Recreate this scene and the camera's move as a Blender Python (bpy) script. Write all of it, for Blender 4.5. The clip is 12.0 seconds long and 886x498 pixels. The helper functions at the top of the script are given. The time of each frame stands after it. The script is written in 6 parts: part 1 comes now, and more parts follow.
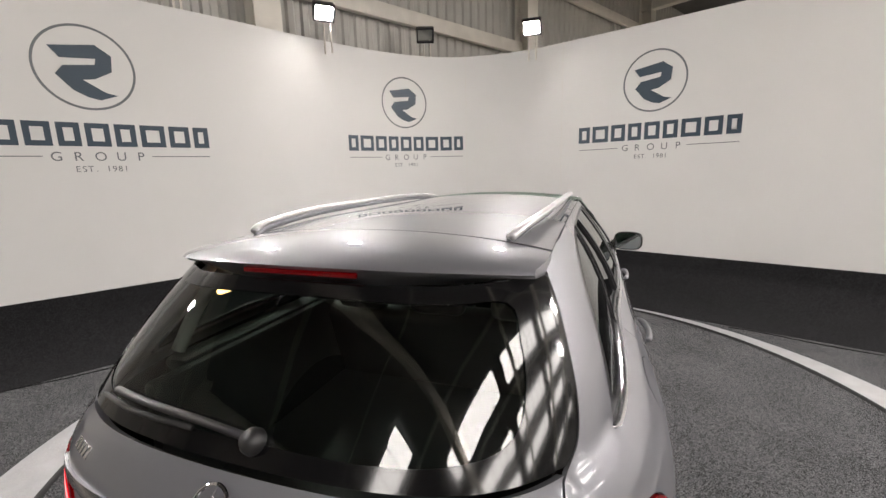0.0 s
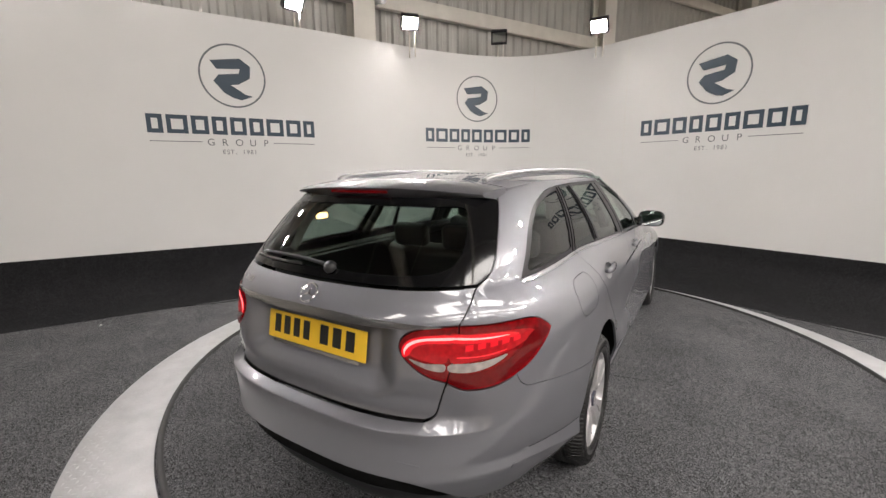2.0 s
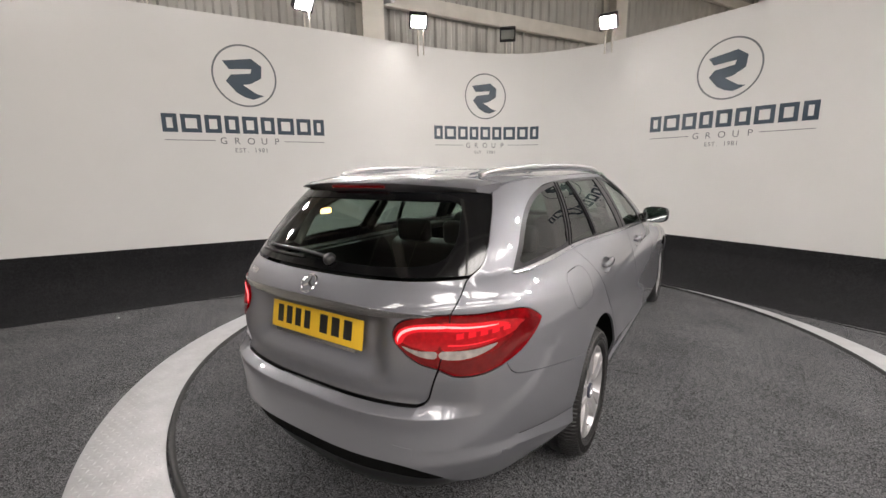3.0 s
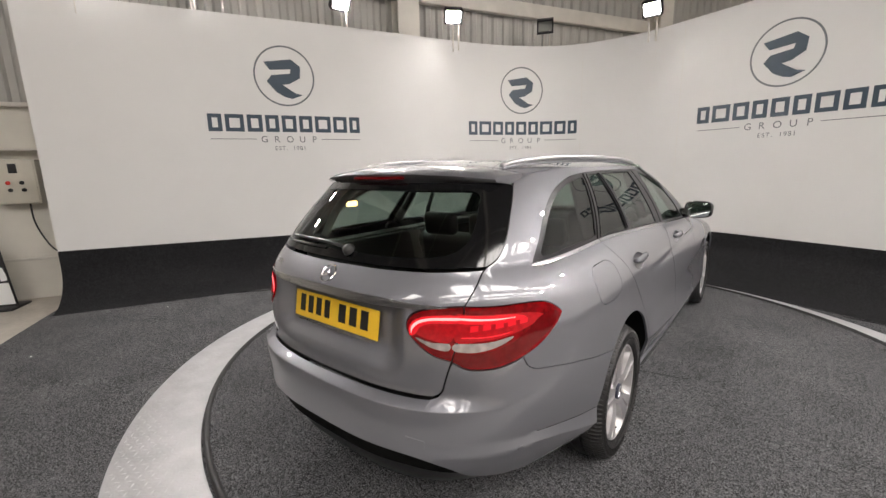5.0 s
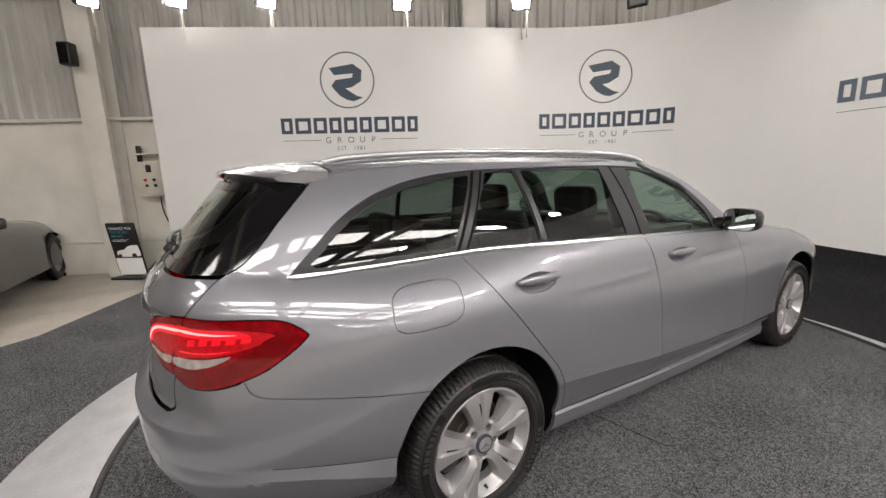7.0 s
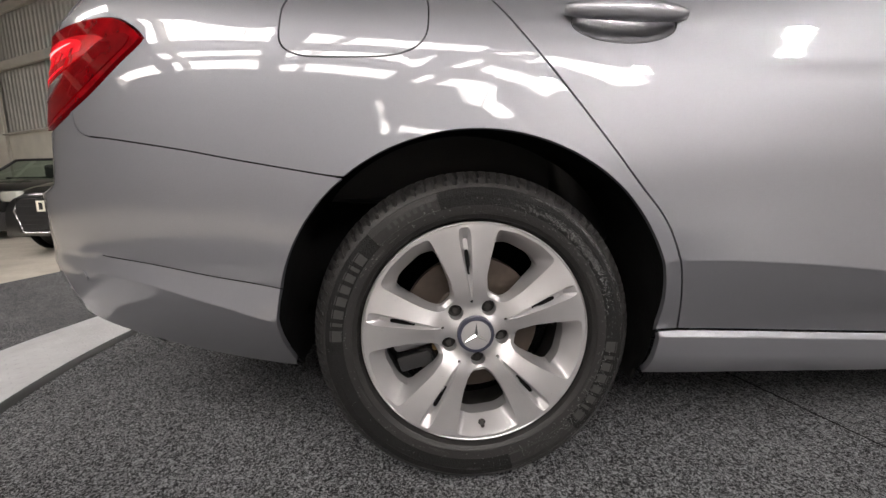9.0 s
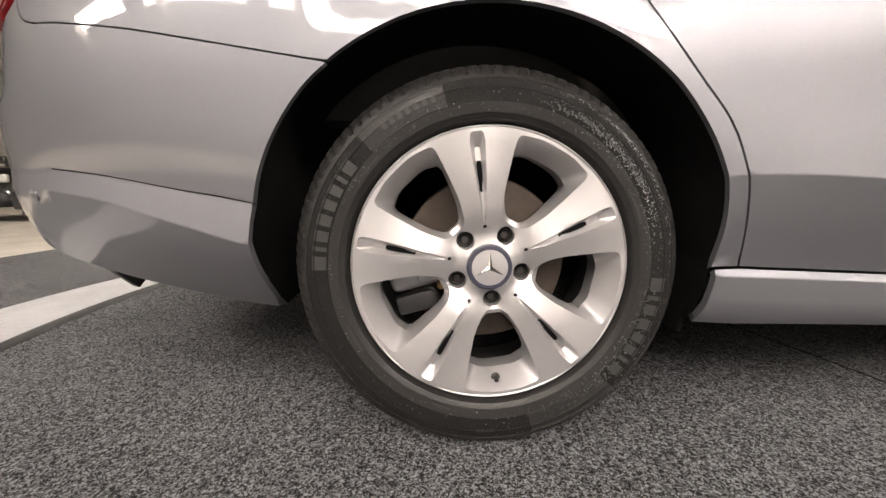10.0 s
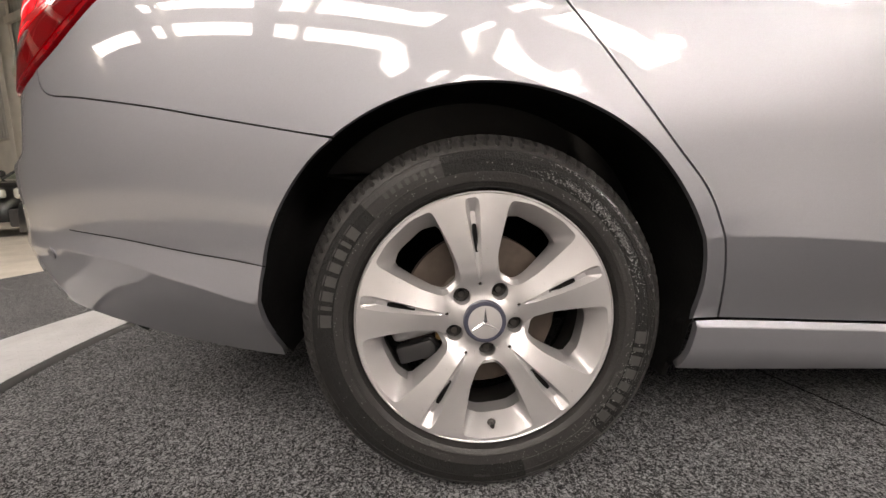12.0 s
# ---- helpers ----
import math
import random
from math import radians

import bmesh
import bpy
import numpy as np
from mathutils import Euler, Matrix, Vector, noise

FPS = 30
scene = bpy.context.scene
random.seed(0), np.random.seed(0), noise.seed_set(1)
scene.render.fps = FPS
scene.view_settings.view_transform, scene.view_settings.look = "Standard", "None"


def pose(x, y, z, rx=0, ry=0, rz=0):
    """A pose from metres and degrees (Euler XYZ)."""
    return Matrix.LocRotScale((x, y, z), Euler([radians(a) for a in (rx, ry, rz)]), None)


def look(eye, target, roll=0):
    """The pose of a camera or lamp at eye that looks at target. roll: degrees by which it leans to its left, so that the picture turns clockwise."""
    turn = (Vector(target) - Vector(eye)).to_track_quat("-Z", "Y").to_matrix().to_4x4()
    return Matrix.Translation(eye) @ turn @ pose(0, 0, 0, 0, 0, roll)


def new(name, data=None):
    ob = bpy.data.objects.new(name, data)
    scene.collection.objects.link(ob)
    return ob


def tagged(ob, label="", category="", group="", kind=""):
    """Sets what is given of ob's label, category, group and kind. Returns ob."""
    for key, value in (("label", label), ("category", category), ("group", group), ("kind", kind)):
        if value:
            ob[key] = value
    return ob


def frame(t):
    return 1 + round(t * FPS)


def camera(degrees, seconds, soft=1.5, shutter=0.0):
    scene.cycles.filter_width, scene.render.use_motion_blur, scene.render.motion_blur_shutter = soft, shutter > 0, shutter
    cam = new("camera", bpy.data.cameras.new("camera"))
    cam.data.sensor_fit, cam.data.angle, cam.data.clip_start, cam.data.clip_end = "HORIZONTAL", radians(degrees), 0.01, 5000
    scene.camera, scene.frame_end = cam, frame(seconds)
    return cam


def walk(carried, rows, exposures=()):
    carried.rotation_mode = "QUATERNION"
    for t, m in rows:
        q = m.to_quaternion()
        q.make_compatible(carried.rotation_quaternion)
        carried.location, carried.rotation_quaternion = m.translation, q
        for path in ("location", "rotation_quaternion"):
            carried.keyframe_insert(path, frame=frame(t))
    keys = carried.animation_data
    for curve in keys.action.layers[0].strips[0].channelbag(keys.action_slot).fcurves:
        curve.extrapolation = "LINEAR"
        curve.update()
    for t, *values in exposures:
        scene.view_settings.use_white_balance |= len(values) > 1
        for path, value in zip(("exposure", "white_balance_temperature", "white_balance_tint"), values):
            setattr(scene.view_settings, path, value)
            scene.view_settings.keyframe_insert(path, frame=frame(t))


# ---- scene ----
cam = camera(93.6, 12.0)
EXPOSURE = -.40
PATH = [
    (0, (0.613, -1.477, 1.586), (-0.055, 0.372, 1.222), -1.7),
    (0.5, (0.734, -1.545, 1.502), (-0.046, 0.262, 1.146), -0.6),
    (1, (0.835, -1.761, 1.467), (-0.058, -0.007, 1.108), -0.4),
    (1.5, (1.003, -1.921, 1.466), (0.021, -0.217, 1.104), -0.8),
    (2, (1.192, -2.025, 1.457), (0.167, -0.348, 1.086), -0.6),
    (2.5, (1.267, -2.04, 1.44), (0.211, -0.384, 1.066), -0.8),
    (3, (1.279, -2.036, 1.446), (0.205, -0.393, 1.067), -0.8),
    (5, (1.332, -1.975, 1.415), (0.108, -0.44, 1.03), -1.3),
    (5.5, (1.445, -1.781, 1.382), (0.145, -0.311, 0.995), -1.5),
    (6, (1.674, -1.51, 1.406), (0.277, -0.133, 1.019), -1.6),
    (6.5, (1.928, -1.206, 1.4), (0.406, 0.034, 1.014), -1.7),
    (6.7, (1.994, -1.08, 1.398), (0.416, 0.086, 1.012), -1.6),
    (8.3, (1.871, -0.211, 0.968), (-0.076, 0.141, 0.681), -1.8),
    (8.5, (1.794, -0.181, 0.855), (-0.165, 0.097, 0.563), -1.5),
    (9, (1.638, -0.119, 0.627), (-0.334, 0.016, 0.321), -1.0),
    (9.5, (1.548, -0.113, 0.501), (-0.424, -0.037, 0.172), -0.7),
    (10, (1.514, -0.099, 0.468), (-0.459, -0.037, 0.145), -0.7),
    (10.5, (1.51, -0.092, 0.46), (-0.463, -0.025, 0.139), -0.7),
    (11, (1.521, -0.088, 0.471), (-0.453, -0.017, 0.157), -0.7),
    (11.5, (1.532, -0.092, 0.486), (-0.442, -0.014, 0.173), -0.8),
    (12, (1.544, -0.101, 0.562), (-0.433, -0.021, 0.269), -1.0),
]
walk(cam, [(t, look(eye, target, roll)) for t, eye, target, roll in PATH], [(0, EXPOSURE, 6500, 10), (6.7, EXPOSURE, 6500, 10), (8.5, EXPOSURE + .16, 6450, 10), (9.0, EXPOSURE + .12, 6500, 10), (9.5, EXPOSURE + .50, 7000, 12), (10, EXPOSURE + .66, 7000, 12), (11.5, EXPOSURE + .68, 7000, 12), (12, EXPOSURE + .44, 7000, 12)])

# ---- world and light ----
world = bpy.data.worlds.new("world")
scene.world = world
world.use_nodes = True
world.node_tree.nodes["Background"].inputs[0].default_value = (.5, .55, .6, 1)
world.node_tree.nodes["Background"].inputs[1].default_value = .02
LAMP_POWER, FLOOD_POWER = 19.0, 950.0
WALL_DIR = Vector((.48, .877, 0)).normalized()      # along the hall
WALL_OUT = Vector((.877, -.48, 0)).normalized()     # from the hall's side wall into the hall
WALL_AT = Vector((-5.68, -1.30, 0))


def hall(s, d, z):
    """A place in the hall: s metres along its side wall, d metres out from it."""
    return WALL_AT + WALL_DIR * s + WALL_OUT * d + Vector((0, 0, z))

# ---- materials ----
def material(name, base, rough=.5, metal=0.0, coat=0.0, vary=0.0, vary_scale=6.0, grain=0.0, grain_scale=90.0, bump=0.0, bump_scale=200.0,
             rough_vary=0.0, dark=None, emit=0.0, emit_color=None, coat_rough=.03):
    m = bpy.data.materials.new(name)
    m.use_nodes = True
    n, link = m.node_tree.nodes, m.node_tree.links.new
    b = n["Principled BSDF"]
    b.inputs["Base Color"].default_value = (*base, 1)
    b.inputs["Roughness"].default_value = rough
    b.inputs["Metallic"].default_value = metal
    b.inputs["Coat Weight"].default_value = coat
    b.inputs["Coat Roughness"].default_value = coat_rough
    if emit:
        b.inputs["Emission Color"].default_value = (*(emit_color or base), 1)
        b.inputs["Emission Strength"].default_value = emit
    where = n.new("ShaderNodeTexCoord").outputs["Object"]

    def noise_of(scale, detail=3.0):
        t = n.new("ShaderNodeTexNoise")
        t.inputs["Scale"].default_value, t.inputs["Detail"].default_value = scale, detail
        link(where, t.inputs["Vector"])
        return t.outputs["Fac"]
    color = None
    for amount, scale in ((vary, vary_scale), (grain, grain_scale)):
        if amount:
            ramp = n.new("ShaderNodeValToRGB")
            ramp.color_ramp.elements[0].position, ramp.color_ramp.elements[1].position = .3, .7
            lo = dark if dark else tuple(c * (1 - amount) for c in base)
            hi = tuple(min(1, c * (1 + amount * .5)) for c in base)
            ramp.color_ramp.elements[0].color, ramp.color_ramp.elements[1].color = (*lo, 1), (*hi, 1)
            link(noise_of(scale), ramp.inputs["Fac"])
            if color is None:
                color = ramp.outputs["Color"]
            else:
                mix = n.new("ShaderNodeMix")
                mix.data_type = "RGBA"
                mix.inputs["Factor"].default_value = .5
                link(color, mix.inputs["A"])
                link(ramp.outputs["Color"], mix.inputs["B"])
                color = mix.outputs["Result"]
    if color is not None:
        link(color, b.inputs["Base Color"])
    if rough_vary:
        r = n.new("ShaderNodeMapRange")
        r.inputs["To Min"].default_value, r.inputs["To Max"].default_value = max(.02, rough - rough_vary), min(1, rough + rough_vary)
        link(noise_of(vary_scale * 2.3, 5.0), r.inputs["Value"])
        link(r.outputs["Result"], b.inputs["Roughness"])
    if bump:
        u = n.new("ShaderNodeBump")
        u.inputs["Strength"].default_value, u.inputs["Distance"].default_value = bump, .004
        link(noise_of(bump_scale, 4.0), u.inputs["Height"])
        link(u.outputs["Normal"], b.inputs["Normal"])
    return m


def carpet(name, lo, hi, scale, bump):
    """Needled carpet: light and dark fibres, worn lighter in patches."""
    m = bpy.data.materials.new(name)
    m.use_nodes = True
    n, link = m.node_tree.nodes, m.node_tree.links.new
    b = n["Principled BSDF"]
    b.inputs["Roughness"].default_value = .95
    b.inputs["Specular IOR Level"].default_value = .15
    where = n.new("ShaderNodeTexCoord").outputs["Object"]
    fine = n.new("ShaderNodeTexNoise")
    fine.inputs["Scale"].default_value, fine.inputs["Detail"].default_value, fine.inputs["Roughness"].default_value = scale, 4.0, .7
    fine.inputs["Distortion"].default_value = 1.2
    wear = n.new("ShaderNodeTexNoise")
    wear.inputs["Scale"].default_value, wear.inputs["Detail"].default_value = 2.2, 6.0
    mid = n.new("ShaderNodeTexNoise")
    mid.inputs["Scale"].default_value, mid.inputs["Detail"].default_value = 38.0, 3.0
    for t in (fine, wear, mid):
        link(where, t.inputs["Vector"])
    add = n.new("ShaderNodeMath")
    add.operation = "MULTIPLY_ADD"
    link(wear.outputs["Fac"], add.inputs[0])
    add.inputs[1].default_value = .075
    link(fine.outputs["Fac"], add.inputs[2])
    add2 = n.new("ShaderNodeMath")
    add2.operation = "MULTIPLY_ADD"
    link(mid.outputs["Fac"], add2.inputs[0])
    add2.inputs[1].default_value = .12
    link(add.outputs["Value"], add2.inputs[2])
    ramp = n.new("ShaderNodeValToRGB")
    e = ramp.color_ramp.elements
    e[0].position, e[0].color = .56, (*lo, 1)
    e[1].position, e[1].color = .70, (*hi, 1)
    link(add2.outputs["Value"], ramp.inputs["Fac"])
    link(ramp.outputs["Color"], b.inputs["Base Color"])
    u = n.new("ShaderNodeBump")
    u.inputs["Strength"].default_value, u.inputs["Distance"].default_value = bump, .006
    link(fine.outputs["Fac"], u.inputs["Height"])
    link(u.outputs["Normal"], b.inputs["Normal"])
    return m


def pane_glass(name, tint, gloss_tint=(1, 1, 1)):
    """Tinted automotive glass: clear through, mirror-like at the surface."""
    m = bpy.data.materials.new(name)
    m.use_nodes = True
    n, link = m.node_tree.nodes, m.node_tree.links.new
    n.remove(n["Principled BSDF"])
    clear, gloss, mix, fr = n.new("ShaderNodeBsdfTransparent"), n.new("ShaderNodeBsdfGlossy"), n.new("ShaderNodeMixShader"), n.new("ShaderNodeLayerWeight")
    clear.inputs["Color"].default_value = (*tint, 1)
    gloss.inputs["Roughness"].default_value = .01
    gloss.inputs["Color"].default_value = (*gloss_tint, 1)
    fr.inputs["Blend"].default_value = .5
    steep, scale = n.new("ShaderNodeMath"), n.new("ShaderNodeMath")
    steep.operation, scale.operation = "POWER", "MULTIPLY_ADD"
    steep.inputs[1].default_value, scale.inputs[1].default_value, scale.inputs[2].default_value = 5.0, .93, .065
    link(fr.outputs["Facing"], steep.inputs[0])
    link(steep.outputs[0], scale.inputs[0])
    link(scale.outputs[0], mix.inputs["Fac"])
    link(clear.outputs["BSDF"], mix.inputs[1])
    link(gloss.outputs["BSDF"], mix.inputs[2])
    link(mix.outputs["Shader"], n["Material Output"].inputs["Surface"])
    return m


def car_paint(name, base, rough, metal):
    """Metallic paint: fine flakes under a clear coat."""
    m = material(name, base, rough, metal, 1.0, coat_rough=.02)
    n, link = m.node_tree.nodes, m.node_tree.links.new
    b = n["Principled BSDF"]
    b.inputs["Coat IOR"].default_value = 1.62
    where = n.new("ShaderNodeTexCoord")
    flake = n.new("ShaderNodeTexVoronoi")
    flake.inputs["Scale"].default_value = 1400.0
    link(where.outputs["Object"], flake.inputs["Vector"])
    hue = n.new("ShaderNodeMix")
    hue.data_type = "RGBA"
    hue.inputs["A"].default_value = (*(c * .95 for c in base), 1)
    hue.inputs["B"].default_value = (*(min(1, c * 1.06) for c in base), 1)
    sep = n.new("ShaderNodeSeparateColor")
    link(flake.outputs["Color"], sep.inputs["Color"])
    link(sep.outputs["Red"], hue.inputs["Factor"])
    link(hue.outputs["Result"], b.inputs["Base Color"])
    dust = n.new("ShaderNodeTexNoise")
    dust.inputs["Scale"].default_value, dust.inputs["Detail"].default_value = 9.0, 6.0
    link(where.outputs["Object"], dust.inputs["Vector"])
    r = n.new("ShaderNodeMapRange")
    r.inputs["From Min"].default_value, r.inputs["From Max"].default_value = .35, .75
    r.inputs["To Min"].default_value, r.inputs["To Max"].default_value = .02, .045
    link(dust.outputs["Fac"], r.inputs["Value"])
    link(r.outputs["Result"], b.inputs["Coat Roughness"])
    return m


M_PAINT = car_paint("silver_grey_paint", (.198, .200, .220), .48, .66)
M_DARKPAINT = car_paint("dark_grey_paint", (.006, .0065, .007), .3, .4)
M_CARPET = carpet("grey_carpet", (.011, .011, .012), (.238, .240, .25), 170.0, 1.0)
M_COVE = carpet("dark_cove_carpet", (.010, .010, .011), (.030, .030, .032), 120.0, .3)
M_WALLWHITE = material("white_wall_paint", (.66, .653, .64), .6, vary=.03, vary_scale=1.2, rough_vary=.08)
M_INK = material("dark_blue_vinyl", (.028, .05, .075), .45, vary=.06)
M_INKGREY = material("grey_vinyl", (.13, .14, .15), .5)
M_RING = material("light_grey_tread_plate", (.43, .43, .44), .5, .12, vary=.12, vary_scale=7, rough_vary=.1, bump=.35, bump_scale=70)
M_RUBBER = material("black_rubber", (.012, .012, .012), .6, vary=.2, vary_scale=20)
M_SEAM = material("black_gap", (.006, .006, .006), .8)
M_SEAM.node_tree.nodes["Principled BSDF"].inputs["Specular IOR Level"].default_value = .05
M_TYRE = material("tyre_rubber", (.0125, .0118, .0115), .46, vary=.25, vary_scale=18, grain=.25, grain_scale=160, bump=.3, bump_scale=240, rough_vary=.12)
M_TYRE.node_tree.nodes["Principled BSDF"].inputs["Specular IOR Level"].default_value = .42
M_TYREVELVET = material("ribbed_tyre_band", (.0062, .006, .006), .72, vary=.25, vary_scale=18, grain=.35, grain_scale=160, bump=.6, bump_scale=300, rough_vary=.1)
M_TYREVELVET.node_tree.nodes["Principled BSDF"].inputs["Specular IOR Level"].default_value = .22
M_TYREMARK = material("tyre_raised_marks", (.026, .0255, .025), .5, vary=.2, vary_scale=40)
M_DROPS = material("water", (.35, .35, .35), .05, .3, 1.0)
M_RIM = material("silver_wheel_paint", (.48, .47, .475), .42, .72, .4, vary=.06, vary_scale=12, rough_vary=.08, coat_rough=.12)
# base colour darkened so barrel and bolts carry the shade inside the wheel
M_RIMDARK = material("dark_wheel_metal", (.05, .047, .045), .55, .6, vary=.3, vary_scale=20)
M_DISC = material("brake_disc_steel", (.075, .058, .047), .5, .5, vary=.3, vary_scale=14, grain=.25, grain_scale=70)
M_CALIPER = material("grey_cast_iron", (.42, .42, .43), .6, .4, vary=.25, vary_scale=22)
M_BLACKPLASTIC = material("black_plastic", (.012, .012, .013), .45, vary=.15, bump=.1, bump_scale=500)
M_BLACKGLOSS = material("black_gloss", (.004, .004, .0045), .10, coat=.2)
M_TRIMGREY = material("dark_grey_window_trim", (.020, .020, .022), .34, vary=.08)
M_TRIMGREY.node_tree.nodes["Principled BSDF"].inputs["Specular IOR Level"].default_value = .25
M_CHROME = material("satin_chrome", (.62, .62, .64), .24, 1.0, vary=.04)
M_RAIL = material("satin_aluminium", (.50, .50, .51), .42, .9, vary=.04)
M_POLISHED = material("polished_chrome", (.85, .85, .87), .05, 1.0)
M_MIRROR = material("mirror_glass", (.55, .60, .58), .02, 1.0)
M_LINER = material("arch_liner_felt", (.007, .007, .007), .95, vary=.3, vary_scale=12, bump=.4, bump_scale=120)
M_LINER.node_tree.nodes["Principled BSDF"].inputs["Specular IOR Level"].default_value = .06
M_GLASS = pane_glass("green_tinted_glass", (.50, .62, .55))
M_GLASSDARK = pane_glass("deep_tinted_glass", (.30, .36, .33))
M_GLASSREAR = pane_glass("rear_glass", (.60, .69, .64))
M_RED = material("red_lens", (.15, .001, .003), .05, 0, .0, vary=.45, vary_scale=40, dark=(.06, .0006, .001), emit=.05, emit_color=(.95, .004, .012))
M_REDINNER = material("lit_red_reflector", (.30, .003, .006), .2, vary=.4, vary_scale=60, emit=.17, emit_color=(1, .006, .018))
M_REDGLOW = material("glowing_red_tube", (.5, .01, .02), .2, emit=1.1, emit_color=(1, .02, .035))
M_REDDEEP = material("deep_red_lens", (.10, .0012, .0025), .04, 0, .0, vary=.3, vary_scale=24, emit=.035, emit_color=(.8, .006, .012))
for lens in (M_RED, M_REDDEEP):
    lens.node_tree.nodes["Principled BSDF"].inputs["Specular IOR Level"].default_value = .3
M_REDLIT = material("lit_red_light_guide", (1, .2, .2), .3, emit=3.2, emit_color=(1, .16, .17))
M_REDHALO = material("red_guide_halo", (.4, .006, .012), .2, emit=.55, emit_color=(1, .008, .022))
M_CLEARLENS = material("clear_lens", (.36, .31, .30), .18, .3, 1.0, vary=.3, vary_scale=40)
M_YELLOW = material("yellow_plate_sheet", (.80, .50, .03), .4, vary=.06)
M_WHITEPLATE = material("white_plate_sheet", (.75, .73, .62), .4, vary=.06)
M_PLATEINK = material("plate_ink", (.012, .012, .012), .45)
M_SEATHIDE = material("black_seat_leather", (.010, .010, .011), .42, vary=.15, bump=.25, bump_scale=180)
M_HEADLINER = material("grey_headliner", (.25, .24, .225), .9, vary=.06, bump=.1, bump_scale=300)
M_INTERIOR = material("black_interior_trim", (.008, .008, .009), .6, vary=.15, bump=.2, bump_scale=300)
M_BRASS = material("brassy_zinc", (.42, .28, .12), .4, .9, vary=.2, vary_scale=60)
M_BLUEHUB = material("dark_blue_enamel", (.035, .037, .06), .3, .2, 1.0)
M_BLOCKWALL = material("cream_painted_block", (.70, .67, .60), .7, vary=.1, vary_scale=2.2, bump=.25, bump_scale=12)
M_CLAD = material("grey_cladding", (.44, .43, .40), .5, .15, vary=.12, vary_scale=1.5, rough_vary=.1)
M_STEELCREAM = material("cream_painted_steel", (.66, .63, .57), .5, vary=.08, vary_scale=4)
M_CONCRETE = material("worn_concrete_floor", (.50, .46, .40), .45, vary=.35, vary_scale=2.4, grain=.2, grain_scale=30, bump=.2, bump_scale=40, rough_vary=.15)
M_CLADDARK = material("dark_grey_cladding", (.20, .197, .19), .6, vary=.2, vary_scale=1.5)
M_CEIL = material("dark_roof_sheet", (.11, .11, .11), .7, vary=.2, vary_scale=2)
M_LAMPGLOW = material("lamp_diffuser", (1, 1, 1), .5, emit=LAMP_POWER, emit_color=(1, .94, .90))
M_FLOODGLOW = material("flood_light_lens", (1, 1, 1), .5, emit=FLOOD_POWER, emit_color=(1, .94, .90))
M_LAMPBODY = material("black_lamp_housing", (.02, .02, .022), .45, .3, vary=.1)
M_LAMPDEAD = material("unlit_lamp_glass", (.45, .46, .42), .15, .2, .6)
M_BOXGREY = material("beige_grey_enclosure", (.55, .52, .44), .45, vary=.08)
M_REDBUTTON = material("red_button", (.5, .03, .02), .35)
M_PAPER = material("white_paper", (.82, .82, .80), .7, vary=.03)
M_CYAN = material("blue_print", (.05, .30, .42), .5)
M_WHITEPRINT = material("white_print", (.8, .8, .8), .5)
M_WARMLAMP = material("warm_interior_lamp", (1, .6, .25), .4, emit=9.0, emit_color=(1, .55, .22))

# ---- building blocks ----
def mesh_part(name, verts, faces, mat, parent=None, label="", smooth=True, normals=None, m=None):
    me = bpy.data.meshes.new(name)
    me.from_pydata([tuple(v) for v in verts], [], [tuple(f) for f in faces])
    me.materials.append(mat)
    if smooth:
        me.polygons.foreach_set("use_smooth", [True] * len(me.polygons))
    me.update()
    if normals:
        me.normals_split_custom_set_from_vertices([tuple(v) for v in normals])
    ob = new(name, me)
    if parent is not None:
        ob.parent = parent
    if m is not None:
        ob.matrix_basis = m
    if label:
        ob["label"] = label
    return ob


def sharpen(me, degrees=35):
    """Mark the sharp edges of a smooth mesh, by the angle of its faces."""
    bm = bmesh.new()
    bm.from_mesh(me)
    for e in bm.edges:
        e.smooth = len(e.link_faces) == 2 and e.calc_face_angle(0) < radians(degrees)
    bm.to_mesh(me)
    bm.free()


def part(name, bm, mat, parent=None, label="", m=None, smooth=True):
    bmesh.ops.recalc_face_normals(bm, faces=bm.faces)
    if smooth:
        for f in bm.faces:
            f.smooth = True
        for e in bm.edges:
            e.smooth = len(e.link_faces) == 2 and e.calc_face_angle(0) < radians(35)
    me = bpy.data.meshes.new(name)
    bm.to_mesh(me)
    bm.free()
    me.materials.append(mat)
    ob = new(name, me)
    if parent is not None:
        ob.parent = parent
    if m is not None:
        ob.matrix_basis = m
    if label:
        ob["label"] = label
    return ob


def thing(name, at=(0, 0, 0), label="", category="", group="", kind=""):
    return tagged(new(name), label, category, group, kind) if at == (0, 0, 0) else _placed(tagged(new(name), label, category, group, kind), at)


def _placed(ob, at):
    ob.location = at
    return ob


def box_bm(size, at=(0, 0, 0), bevel=0.0, seg=2, rot=None, bm=None):
    bm = bm or bmesh.new()
    made = bmesh.ops.create_cube(bm, size=1.0)["verts"]
    bmesh.ops.scale(bm, vec=size, verts=made)
    if bevel:
        edges = list({e for v in made for e in v.link_edges})
        out = bmesh.ops.bevel(bm, geom=edges, offset=bevel, segments=seg, affect="EDGES", profile=.5)
        made = list({v for f in out["faces"] for v in f.verts} | {v for v in made if v.is_valid})
    if rot is not None:
        bmesh.ops.transform(bm, matrix=rot, verts=made)
    bmesh.ops.translate(bm, vec=at, verts=made)
    return bm


